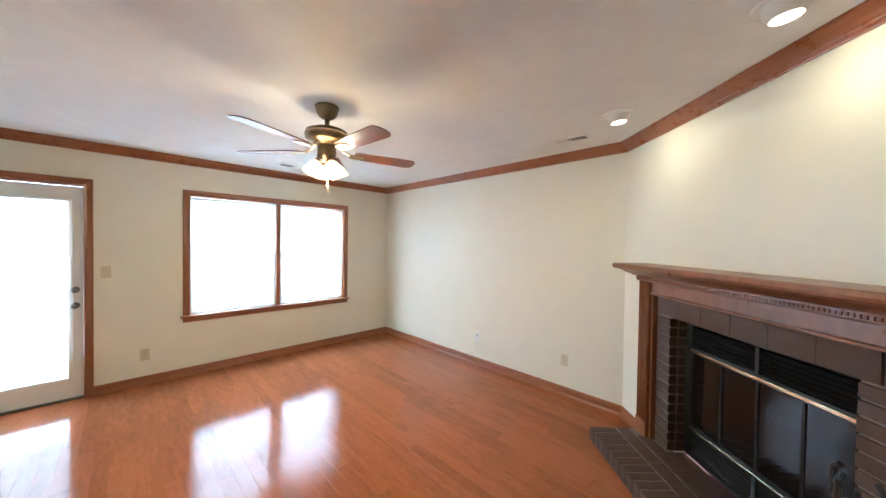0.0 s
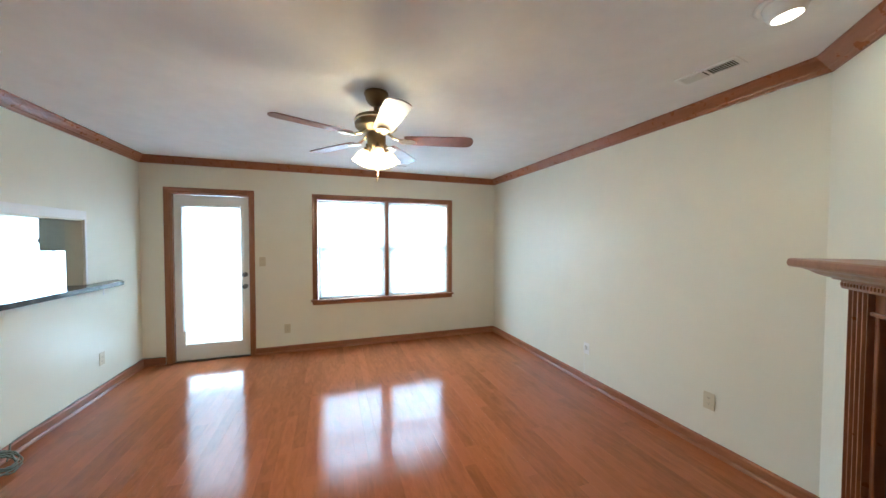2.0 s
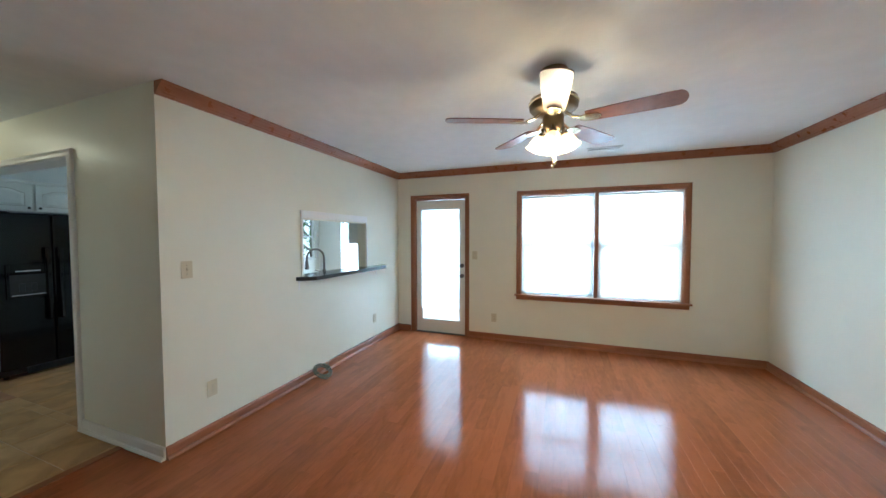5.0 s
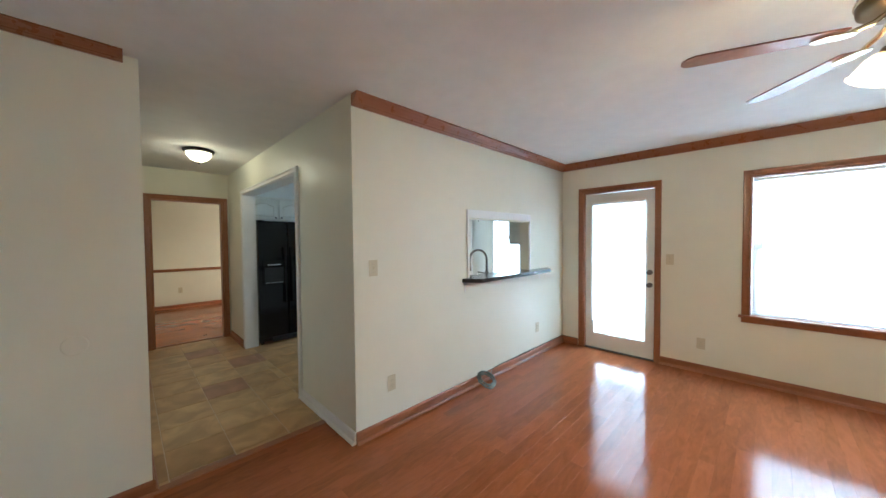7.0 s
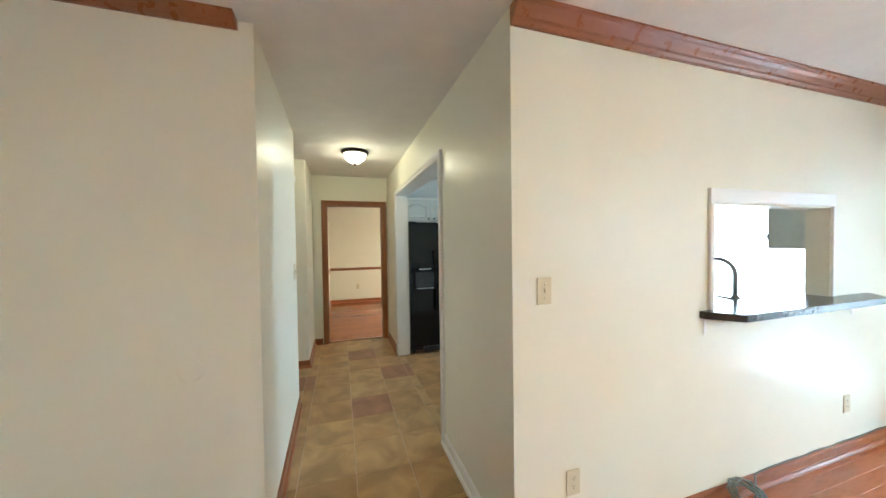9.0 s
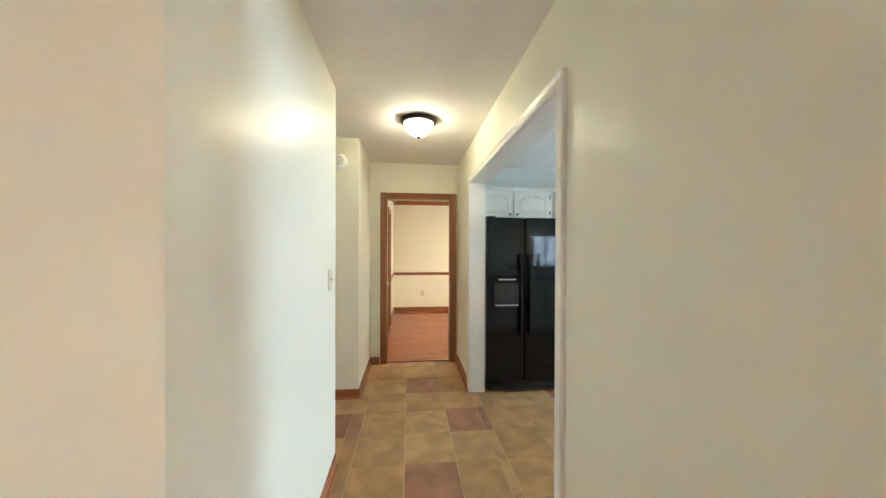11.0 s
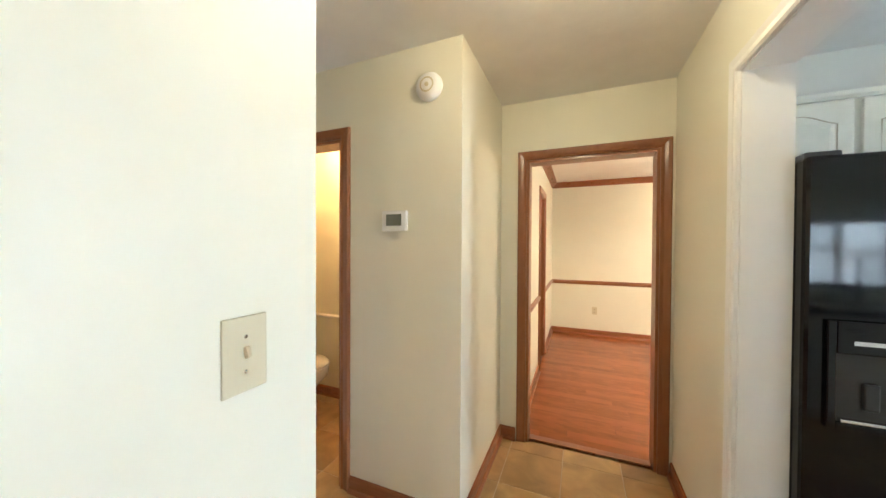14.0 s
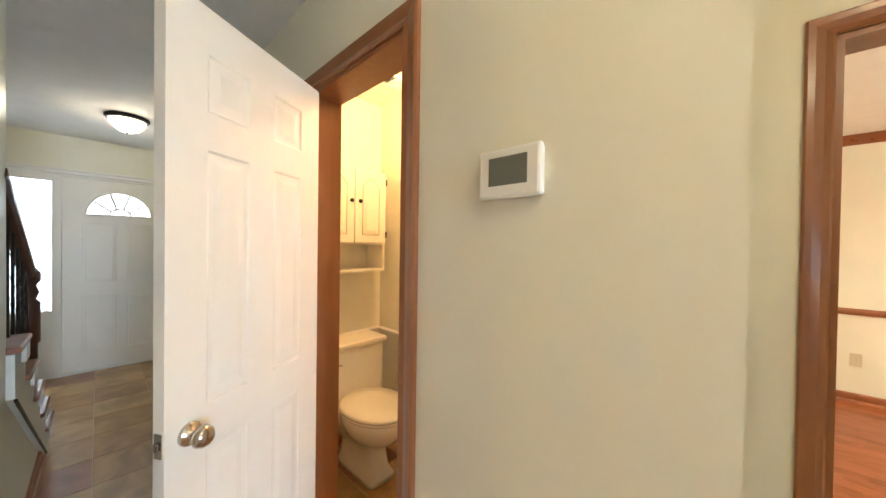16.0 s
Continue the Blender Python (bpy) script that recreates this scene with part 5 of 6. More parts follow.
for a, b in ((-0.36, -0.01), (0.01, 0.36)):
    bs = bmesh.new()
    for q in ((a, -0.56, -0.15, a + 0.012, -0.16, 0.046), (b - 0.012, -0.56, -0.15, b, -0.16, 0.046), (a + 0.012, -0.56, -0.15, b - 0.012, -0.548, 0.046), (a + 0.012, -0.172, -0.15, b - 0.012, -0.16, 0.046), (a + 0.012, -0.548, -0.15, b - 0.012, -0.172, -0.14)):
        box(*q, bs)
    part("basin", bs, WHITE_PLASTIC, sk, "white enamel sink basin")
fa = thing("faucet", "brushed nickel gooseneck kitchen faucet", "faucet", at=(-2.55, -1.665, 0.9140))
FA = material("dark_nickel", (0.22, 0.20, 0.18), 0.37, metal=1.0, vary=0.1)
part("body", lathe([(0, 0.0), (0.030, 0.0), (0.030, 0.012), (0.020, 0.025), (0.020, 0.12), (0.034, 0.126), (0.034, 0.142), (0.020, 0.160), (0.015, 0.175)], 20), FA, fa, smooth=True)
arc = [(0, 0, 0.14), (0, 0, 0.30)] + [(0.050 * (1 - math.cos(t)), -0.08 + 0.08 * math.cos(t), 0.30 + 0.105 * math.sin(t)) for t in np.linspace(0.2, math.pi, 14)]
arc += [(0.100, -0.16, 0.28), (0.101, -0.163, 0.26)]
part("spout", tube(arc, 0.012, steps=12), FA, fa, smooth=True)
part("spray_head", lathe([(0.012, 0.07), (0.017, 0.05), (0.022, 0.0), (0.024, -0.03), (0.018, -0.036), (0, -0.036)], 16, m=Matrix.Translation((0.101, -0.163, 0.205))), FA, fa, smooth=True)
part("lever", tube([(0.015, 0, 0.13), (0.05, -0.01, 0.15), (0.12, -0.03, 0.165)], 0.008, steps=8), FA, fa, smooth=True)
uc = thing("wall_cabinet", "cream painted wall cabinet beside the pass-through", "cabinet", at=(-3.97, -1.60, 1.37))
part("body", box(0, -0.285, 0, 0.65, -0.001, 0.72, bevel=0.002), CAB, uc)
for a, b, hinge in ((0.03, 0.315, 1), (0.335, 0.62, -1)):
    d = arch_door("door", uc, 0, b - a, 0.012, 0.708, 0, 0.05, hinge, 0.035)
    d.rotation_euler.z = radians(180)
    d.location = (b, -0.2855, 0.012)

# breakfast nook: glazed door with blind, side window, pendant
nk = thing("window_2", "tall white framed nook window behind a blind", "window", kind="structure", at=(-6.5, -3.745, 0.05))
f = bmesh.new()
for q in ((-0.724, 0.001, -0.664, 2.029), (0.664, 0.001, 0.724, 2.029), (-0.664, 0.001, 0.664, 0.061), (-0.664, 1.969, 0.664, 2.029), (-0.03, 0.061, 0.03, 1.969)):
    box(-0.10, q[0], q[1], -0.05, q[2], q[3], f)
part("window_frame", f, VINYL, nk)
part("casing", sweep([(0, -0.725, 0), (0, -0.725, 2.03), (0, 0.725, 2.03), (0, 0.725, 0)], (1, 0, 0), PT), WHITE_TRIM, nk)
for a, b in ((-0.663, -0.031), (0.031, 0.663)):
    pane("pane", box(-0.08, a, 0.062, -0.076, b, 1.968), nk)
blind(-6.47, -4.44, -3.05, 0.30, 2.07, "white mini blind over the nook window", tilt=-22, pitch=0.026)
n3 = thing("window_3", "white framed nook window looking onto trees", "window", kind="structure", at=(-5.72, -5.20, 0.9))
f = bmesh.new()
for q in ((-0.649, 0.001, -0.60, 1.149), (0.60, 0.001, 0.649, 1.149), (-0.60, 0.001, 0.60, 0.05), (-0.60, 1.10, 0.60, 1.149), (-0.60, 0.56, 0.60, 0.60)):
    box(q[0], -0.09, q[1], q[2], -0.05, q[3], f)
part("window_frame", f, VINYL, n3)
pane("pane", box(-0.599, -0.075, 0.051, 0.599, -0.071, 1.099), n3)
part("casing", sweep([(0.65, 0, 0), (0.65, 0, 1.15), (-0.65, 0, 1.15), (-0.65, 0, 0)], (0, 1, 0), PT), WHITE_TRIM, n3)
part("window_sill", box(-0.72, -0.045, -0.03, 0.72, 0.05, -0.0005, bevel=0.004), WHITE_TRIM, n3)
pd = thing("pendant_lamp", "white glass bowl pendant lamp in the nook", "pendant lamp", at=(-5.2, -3.93, 2.44))
part("canopy", lathe([(0, -0.0005), (0.06, -0.001), (0.055, -0.02), (0, -0.03)], 24), BRONZE, pd, smooth=True)
part("rod", tube([(0, 0, -0.02), (0, 0, -0.40)], 0.006), BRONZE, pd)
part("bowl", lathe([(0.16, -0.44), (0.15, -0.50), (0.11, -0.55), (0.05, -0.575), (0, -0.58), (0, -0.57), (0.05, -0.566), (0.105, -0.543), (0.144, -0.497), (0.154, -0.44)], 32), glow("pendant_glass", (1, 0.92, 0.8), 2.0, 0.3), pd, smooth=True)
part("finial", lathe([(0, -0.581), (0.012, -0.585), (0.008, -0.60), (0, -0.615)], 12), BRONZE, pd, smooth=True)
for k in range(3):
    a = k * 2.094
    part("chain", tube([(0, 0, -0.36), (0.152 * math.cos(a), 0.152 * math.sin(a), -0.445)], 0.003, steps=6), BRONZE, pd)

# ---------- hall, foyer ----------
BOWL = glow("alabaster_bowl", (1.0, 0.84, 0.52), 3.5, 0.4)


def flush_light(x, y, label, r=0.140):
    e = thing("flush_ceiling_light", label, "ceiling light", group="flush ceiling lights", at=(x, y, 2.44))
    part("pan", lathe([(0, -0.0005), (r, -0.0005), (r + 0.004, -0.012), (r - 0.006, -0.030), (r - 0.020, -0.034), (r - 0.020, -0.012), (0, -0.010)], 44), BRONZE, e, "dark bronze pan", smooth=True)
    part("bowl", lathe([(r - 0.022, -0.032), (r - 0.030, -0.062), (r - 0.062, -0.100), (0.045, -0.122), (0, -0.127), (0, -0.123), (0.044, -0.118), (r - 0.066, -0.096), (r - 0.035, -0.060), (r - 0.027, -0.032)], 40), BOWL, e, "lit alabaster glass bowl", smooth=True)
    part("finial", lathe([(0, -0.1275), (0.014, -0.130), (0.010, -0.140), (0.013, -0.148), (0, -0.152)], 16), BRONZE, e, smooth=True)


flush_light(-0.263, -3.83, "bronze flush hall ceiling light, lit")
flush_light(4.14, -3.885, "bronze flush foyer ceiling light, lit")

th = thing("thermostat", "white plastic thermostat with a grey screen", "thermostat", at=(0.649, -4.33, 1.541))
part("backplate", box(-0.070, 0.0005, -0.050, 0.070, 0.012, 0.050, bevel=0.004), WHITE_PLASTIC, th)
part("housing", box(-0.075, 0.0125, -0.0535, 0.075, 0.030, 0.0535, bevel=0.007), WHITE_PLASTIC, th)
part("screen", box(-0.046, 0.0302, -0.026, 0.046, 0.0315, 0.034), material("grey_lcd", (0.14, 0.15, 0.13), 0.2, vary=0.02), th, "grey liquid crystal screen")
sm = thing("smoke_alarm", "round white plastic smoke alarm on the wall", "smoke alarm", at=(0.456, -4.33, 2.215))
part("housing", lathe([(0, 0.040), (0.045, 0.039), (0.060, 0.032), (0.066, 0.018), (0.072, 0.012), (0.072, 0.0005), (0, 0.0005)], 40, m=Matrix.Rotation(radians(-90), 4, "X")), WHITE_PLASTIC, sm, smooth=True)
part("grille", lathe([(0.030, 0.0405), (0.034, 0.0412), (0.038, 0.0403)], 32, m=Matrix.Rotation(radians(-90), 4, "X")), PLASTIC, sm)
part("button", lathe([(0, 0.044), (0.010, 0.043), (0.011, 0.0395)], 16, m=Matrix.Rotation(radians(-90), 4, "X")), PLASTIC, sm)

# bathroom door, open towards the hall
bd = thing("door_2", "white six-panel door standing open into the hall", "door", kind="structure", at=(1.598, -4.316, 0.012))
bd.rotation_euler.z = math.atan2(-3.826 + 4.316, 1.322 - 1.598)
L = 0.585
panel_door(bd, L, 1.995, 0.035, six_panels(L, 1.995), DOOR_WHITE)
knob(bd, L - 0.06, 0.885, 0.035, 1, CHROME)
knob(bd, L - 0.06, 0.885, 0.0, -1, CHROME)
part("latch_plate", box(L, 0.006, 0.855, L + 0.0015, 0.029, 0.915), CHROME, bd)
part("latch", box(L + 0.0015, 0.011, 0.875, L + 0.011, 0.024, 0.895, bevel=0.003), CHROME, bd)
for z in (0.2, 1.0, 1.78):
    part("hinge", tube([(-0.004, 0.0, z - 0.045), (-0.004, 0.0, z + 0.045)], 0.006, steps=8), CHROME, bd)
cd = thing("door_3", "closed white six-panel closet door", "door", kind="structure", at=(0.421, -3.360, 0.01))
panel_door(cd, 0.658, 1.995, 0.035, six_panels(0.658, 1.995), DOOR_WHITE)
knob(cd, 0.60, 0.9, 0.0, -1, CHROME)
dd = thing("door_4", "stained wood door standing in the dining room doorway", "door", kind="structure", at=(0.235, -6.641, 0.01))
dd.rotation_euler.z = radians(-90)
panel_door(dd, 0.488, 1.99, 0.035, six_panels(0.488, 1.99), TRIM_WOOD)

# front door unit
fd = thing("door_5", "white steel front door with a fan window", "door", kind="structure", at=(5.36, -4.33, 0.02))
fd.rotation_euler.z = radians(90)
W, H = 0.867, 2.010
bm = bmesh.new()
cx, zb, R, Rz = W / 2 + 0.015, 1.64, 0.255, 0.25
arcp = [(cx + R * math.cos(t), zb + Rz * math.sin(t)) for t in np.linspace(0, math.pi, 21)]
# slab with the half-round hole: lower part, and a strip either side and above
box(0, 0, 0, W, 0.04, zb, bm)
for i in range(20):
    (xa, za), (xb, zb_) = arcp[i], arcp[i + 1]
    q = [bm.verts.new((x, y, z)) for y in (0, 0.04) for x, z in ((xa, za), (xa, H), (xb, H), (xb, zb_))]
    for fidx in ((0, 1, 2, 3), (7, 6, 5, 4), (0, 3, 7, 4), (1, 5, 6, 2)):
        bm.faces.new([q[k] for k in fidx])
box(cx + R, 0, zb, W, 0.04, H, bm)
box(0, 0, zb, cx - R, 0.04, H, bm)
part("slab", bm, DOOR_WHITE, fd)
lite = bmesh.new()
lo = [lite.verts.new((x, 0.018, z)) for x, z in arcp]
hi = [lite.verts.new((x, 0.022, z)) for x, z in arcp]
lite.faces.new(lo)
lite.faces.new(hi[::-1])
for i in range(21):
    lite.faces.new((lo[i], lo[(i + 1) % 21], hi[(i + 1) % 21], hi[i]))
o = part("fan_pane", lite, PANE, fd)
o.visible_shadow = False
rim = bmesh.new()
tube([(x, 0.042, z) for x, z in arcp], 0.010, rim, 8)
tube([(cx - R, 0.042, zb), (cx + R, 0.042, zb)], 0.010, rim, 8)
for a in (36, 72, 108, 144):
    c, s = math.cos(radians(a)), math.sin(radians(a))
    tube([(cx + 0.09 * c, 0.03, zb + 0.075 * s), (cx + R * c, 0.03, zb + Rz * s)], 0.011, rim, 6)
tube([(cx + 0.09 * math.cos(t), 0.03, zb + 0.07 * math.sin(t)) for t in np.linspace(0, math.pi, 14)], 0.011, rim, 6)
part("fan_muntins", rim, DOOR_WHITE, fd)
for x0, x1 in ((0.12, 0.395), (0.467, 0.742)):
    for z0, z1 in ((0.18, 0.78), (0.92, 1.56)):
        q = bmesh.new()
        for ins, wd in ((0, 0.014), (0.032, 0.006)):
            a, b, c, d = x0 + ins, x1 - ins, z0 + ins, z1 - ins
            for r in ((a, c, b, c + wd), (a, d - wd, b, d), (a, c + wd, a + wd, d - wd), (b - wd, c + wd, b, d - wd)):
                box(r[0], 0.0402, r[1], r[2], 0.0475, r[3], q, bevel=0.002)
        part("panel", q, DOOR_WHITE, fd)
knob(fd, 0.07, 0.885, 0.04, 1, BRONZE, "dark bronze door knob")
knob(fd, 0.07, 1.035, 0.04, 1, BRONZE, "dark bronze deadbolt", "deadbolt")
for z in (0.2, 1.0, 1.8):
    part("hinge", tube([(W + 0.004, 0.043, z - 0.045), (W + 0.004, 0.043, z + 0.045)], 0.007, steps=8), WHITE_TRIM, fd)
fu = thing("front_door_frame", "white painted front door frame with two sidelights", "door frame", kind="structure", at=(5.30, 0, 0))
f = bmesh.new()
for y0, y1 in ((-4.769, -4.70), (-4.40, -4.335), (-3.462, -3.40), (-3.10, -3.031)):
    box(0.0, y0, 0.0, 0.138, y1, 2.059, f)
for y0, y1 in ((-4.70, -4.40), (-3.40, -3.10)):
    box(0.02, y0, 0.0, 0.12, y1, 0.68, f)
    box(0.02, y0, 1.975, 0.12, y1, 2.059, f)
box(0.0, -4.335, 2.032, 0.138, -3.462, 2.059, f)
for y0, y1, z0 in ((-4.335, -4.30, 0.0), (-3.497, -3.462, 0.0), (-4.30, -3.497, 2.0)):
    box(0.105, y0, z0, 0.13, y1, 2.032, f)
part("frame", f, WHITE_TRIM, fu)
part("casing", sweep([(0, -4.76, 0), (0, -4.76, 2.05), (0, -3.04, 2.05), (0, -3.04, 0)][::-1], (-1, 0, 0), PT), WHITE_TRIM, fu)
part("threshold", box(0.0, -4.335, 0.001, 0.138, -3.462, 0.018, bevel=0.003), WHITE_TRIM, fu)
SHEER = translucent("sheer_curtain", (0.85, 0.85, 0.84), 0.75, 0.8)
for y0, y1 in ((-4.699, -4.401), (-3.399, -3.101)):
    o = part("sidelight_pane", box(0.08, y0, 0.681, 0.084, y1, 1.974), PANE, fu)
    o.visible_shadow = False
for y0, y1 in ((-4.69, -4.41), (-3.39, -3.11)):
    c = thing("sheer_curtain", "white sheer curtain over the front door sidelight", "curtain", group="sidelight curtains", at=(5.335, (y0 + y1) / 2, 1.94))
    bm = bmesh.new()
    n, hgt = 60, 1.30
    top, bot = [], []
    for k in range(n + 1):
        yy = (y1 - y0) * (k / n - 0.5)
        xx = 0.007 * math.sin(k * 1.25) + 0.003 * math.sin(k * 0.41)
        top.append(bm.verts.new((xx, yy, 0)))
        bot.append(bm.verts.new((xx * 1.3, yy, -hgt)))
    for k in range(n):
        bm.faces.new((top[k], top[k + 1], bot[k + 1], bot[k]))
    part("cloth", bm, SHEER, c, smooth=True)
    part("rod", tube([(0, -0.148, 0.004), (0, 0.148, 0.004)], 0.005), WHITE_TRIM, c)

# coat rail and switch beside the front door
cr = thing("coat_rail", "dark wood coat rail with small hooks", "coat rail", at=(5.30, -4.93, 1.51))
part("board", box(-0.016, -0.10, -0.018, -0.0005, 0.10, 0.018, bevel=0.003), BRONZE, cr)
for yy in (-0.07, 0.0, 0.07):
    part("hook", tube([(-0.016, yy, 0.0), (-0.04, yy, -0.005), (-0.045, yy, 0.012)], 0.004, steps=8), BRONZE, cr)
plate("light_switch", 5.30, -4.90, 1.215, 90, "ivory plastic double switch beside the front door", 0.115, 0.118)

# stairs rising from the foyer
STAIR_X, STAIR_Y = 3.80, -3.476
STAIR_WOOD = wood("stair_tread_wood", (0.12, 0.045, 0.022), (0.27, 0.115, 0.06), (3, 3, 3), 0.36, coat=0.2)
RAIL_WOOD = wood("dark_rail_wood", (0.030, 0.010, 0.006), (0.075, 0.024, 0.014), (4, 4, 2), 0.36, coat=0.2)
SKIRT = material("pale_stair_paint", (0.66, 0.68, 0.66), 0.36, vary=0.03)
stair = thing("staircase", "white painted stairs with stained wood treads", "stairs", kind="structure", at=(STAIR_X, STAIR_Y, 0))
RISE, RUN, N = 0.19, 0.275, 5
for k in range(N):
    x = -k * RUN
    part("riser", box(x - 0.018, 0.026, k * RISE + (0.001 if k == 0 else 0.0), x, 1.07, (k + 1) * RISE - 0.028), WHITE_TRIM, stair)
    part("tread", box(x - RUN - (0.016 if k < N - 1 else 0.0), -0.030, (k + 1) * RISE - 0.0275, x + 0.028, 1.07, (k + 1) * RISE, bevel=0.008), STAIR_WOOD, stair, "stained wood tread with a rounded nosing")
    part("tread_bracket", prism([(x - 0.006, -0.012), (x - 0.006, -0.026), (x - 0.12, -0.026), (x - 0.12, -0.012)], (k + 1) * RISE - 0.10, (k + 1) * RISE - 0.0285), SKIRT, stair)


def side_panel(poly, y0, y1):
    """A flat board in the plane of the stair's side, from its outline in x and z."""
    bm = bmesh.new()
    a, b = [bm.verts.new((x, y0, z)) for x, z in poly], [bm.verts.new((x, y1, z)) for x, z in poly]
    bm.faces.new(a)
    bm.faces.new(b[::-1])
    for i in range(len(poly)):
        j = (i + 1) % len(poly)
        bm.faces.new((a[i], a[j], b[j], b[i]))
    return bm


# skirt board: stepped above, sloping below
side = [(0, 0.001)]
for k in range(N):
    side += [(-k * RUN, (k + 1) * RISE - 0.029), (-(k + 1) * RUN, (k + 1) * RISE - 0.029)]
side += [(-N * RUN, 0.740), (-0.24, 0.001)]
part("stringer", side_panel(side, -0.012, 0.022), SKIRT, stair, "pale painted stair skirt board")
part("cap_strip", tube([(-0.24, -0.013, 0.006), (-N * RUN, -0.013, 0.737)], 0.006, steps=6), BRONZE, stair, "thin dark moulding under the skirt board")
tagged(link("wall_under_stairs", side_panel([(2.4405, 0.0), (3.56, 0.0), (2.4405, 0.737)], -3.4645, -3.448), WALL), "cream painted wall under the stairs", "wall", kind="structure")
rl = thing("stair_railing", "dark wood handrail with black iron balusters and a turned newel", "railing", at=(STAIR_X, STAIR_Y, 0))
nx, nz = 3.30 - STAIR_X, 2 * RISE
part("newel", lathe([(0.034, 0), (0.034, 0.40), (0.044, 0.41), (0.044, 0.64), (0.028, 0.66), (0.040, 0.70), (0.028, 0.74), (0.046, 0.77), (0.046, 0.81), (0.030, 0.84), (0, 0.845)], 20, m=Matrix.Translation((nx, 0.034, nz))), RAIL_WOOD, rl, "turned dark wood newel post", smooth=True)
hr = [(nx - q, 0.034, nz + 0.80 + q * 0.53) for q in np.linspace(0, 0.885, 6)]
part("handrail", sweep(hr, (0, -1, 0), [(-0.022, -0.028), (0.012, -0.030), (0.026, -0.018), (0.030, 0), (0.026, 0.018), (0.012, 0.030), (-0.022, 0.028)]), RAIL_WOOD, rl)
for k in range(6):
    x = nx - 0.10 - k * 0.135
    z0 = min(N, math.ceil((-x) / RUN)) * RISE
    z1 = nz + 0.79 + (nx - x) * 0.53
    b = tube([(x, 0.034, z0), (x, 0.034, z1)], 0.0065, steps=6)
    for zz in (0.30, 0.48, 0.66, 0.82):
        zc = z0 + (z1 - z0) * zz
        tube([(x, 0.034, zc - 0.045), (x + 0.034, 0.034, zc), (x, 0.034, zc + 0.045), (x - 0.034, 0.034, zc), (x, 0.034, zc - 0.045)], 0.0042, b, 5)
    part("baluster", b, BLACK_METAL, rl, "black wrought iron baluster")

# ---------- bathroom ----------
CHINA = material("glazed_china", (0.78, 0.76, 0.71), 0.12, vary=0.01, coat=0.3)


def oval(cx, cy, rx, ry, z, n=36, back=None):
    pts = []
    for k in range(n):
        a = 2 * math.pi * k / n
        x = cx + rx * math.cos(a)
        if back is not None:
            x = min(x, back)
        pts.append((x, cy + ry * math.sin(a), z))
    return pts


def loft(rings, cap0=True, cap1=True):
    bm = bmesh.new()
    R = [[bm.verts.new(p) for p in r] for r in rings]
    for a, b in zip(R, R[1:]):
        n = len(a)
        for k in range(n):
            bm.faces.new((a[k], a[(k + 1) % n], b[(k + 1) % n], b[k]))
    if cap0:
        bm.faces.new(R[0][::-1])
    if cap1:
        bm.faces.new(R[-1])
    return bm


tl = thing("toilet", "white china close-coupled toilet with a closed lid", "toilet", at=(2.33, -4.85, 0))


def soft_box(x0, x1, h, z, k=4.0, n=36):
    """A rounded rectangle from x0 to x1, half width h, squarer as k grows."""
    out = []
    for i in range(n):
        a = 2 * math.pi * i / n
        c, q = math.cos(a), math.sin(a)
        out.append(((x0 + x1) / 2 + (x1 - x0) / 2 * math.copysign(abs(c) ** (2 / k), c), h * math.copysign(abs(q) ** (2 / k), q), z))
    return out


part("bowl", loft([soft_box(-0.545, -0.15, 0.095, 0.001, 7), soft_box(-0.545, -0.15, 0.093, 0.03, 7), soft_box(-0.520, -0.15, 0.074, 0.07, 5), soft_box(-0.505, -0.15, 0.070, 0.16, 4), soft_box(-0.53, -0.16, 0.085, 0.21, 3), oval(-0.43, 0, 0.190, 0.135, 0.26), oval(-0.445, 0, 0.228, 0.172, 0.32), oval(-0.45, 0, 0.242, 0.188, 0.365), oval(-0.45, 0, 0.240, 0.186, 0.39), oval(-0.45, 0, 0.236, 0.182, 0.40)]), CHINA, tl, smooth=True)
part("pedestal", loft([oval(-0.20, 0, 0.15, 0.09, 0.18, back=-0.05), oval(-0.20, 0, 0.16, 0.11, 0.27, back=-0.05), oval(-0.22, 0, 0.19, 0.15, 0.359, back=-0.03)]), CHINA, tl, smooth=True)
part("seat", loft([oval(-0.45, 0, 0.240, 0.188, 0.4005), oval(-0.45, 0, 0.246, 0.194, 0.408), oval(-0.45, 0, 0.242, 0.190, 0.418)]), CHINA, tl, smooth=True)
part("lid", loft([oval(-0.447, 0, 0.243, 0.191, 0.4195), oval(-0.447, 0, 0.246, 0.194, 0.428), oval(-0.447, 0, 0.230, 0.180, 0.440), oval(-0.447, 0, 0.12, 0.09, 0.444)]), CHINA, tl, smooth=True)
tk = part("tank", box(-0.215, -0.235, 0.36, -0.012, 0.235, 0.715, bevel=0.02), CHINA, tl)
part("tank_lid", box(-0.232, -0.25, 0.7155, -0.006, 0.25, 0.752, bevel=0.012), CHINA, tk)
part("flush_lever", tube([(-0.216, 0.17, 0.64), (-0.235, 0.17, 0.64), (-0.238, 0.10, 0.632)], 0.006, steps=8), CHROME, tk)
bc = thing("bathroom_cabinet", "cream painted wall cabinet with arched doors over the toilet", "cabinet", at=(2.33, -4.84, 1.205))
part("body", box(-0.20, -0.25, 0.18, -0.001, 0.25, 0.68, bevel=0.002), CAB, bc)
nb = bmesh.new()
box(-0.20, -0.25, 0.0, -0.001, -0.234, 0.1795, nb)
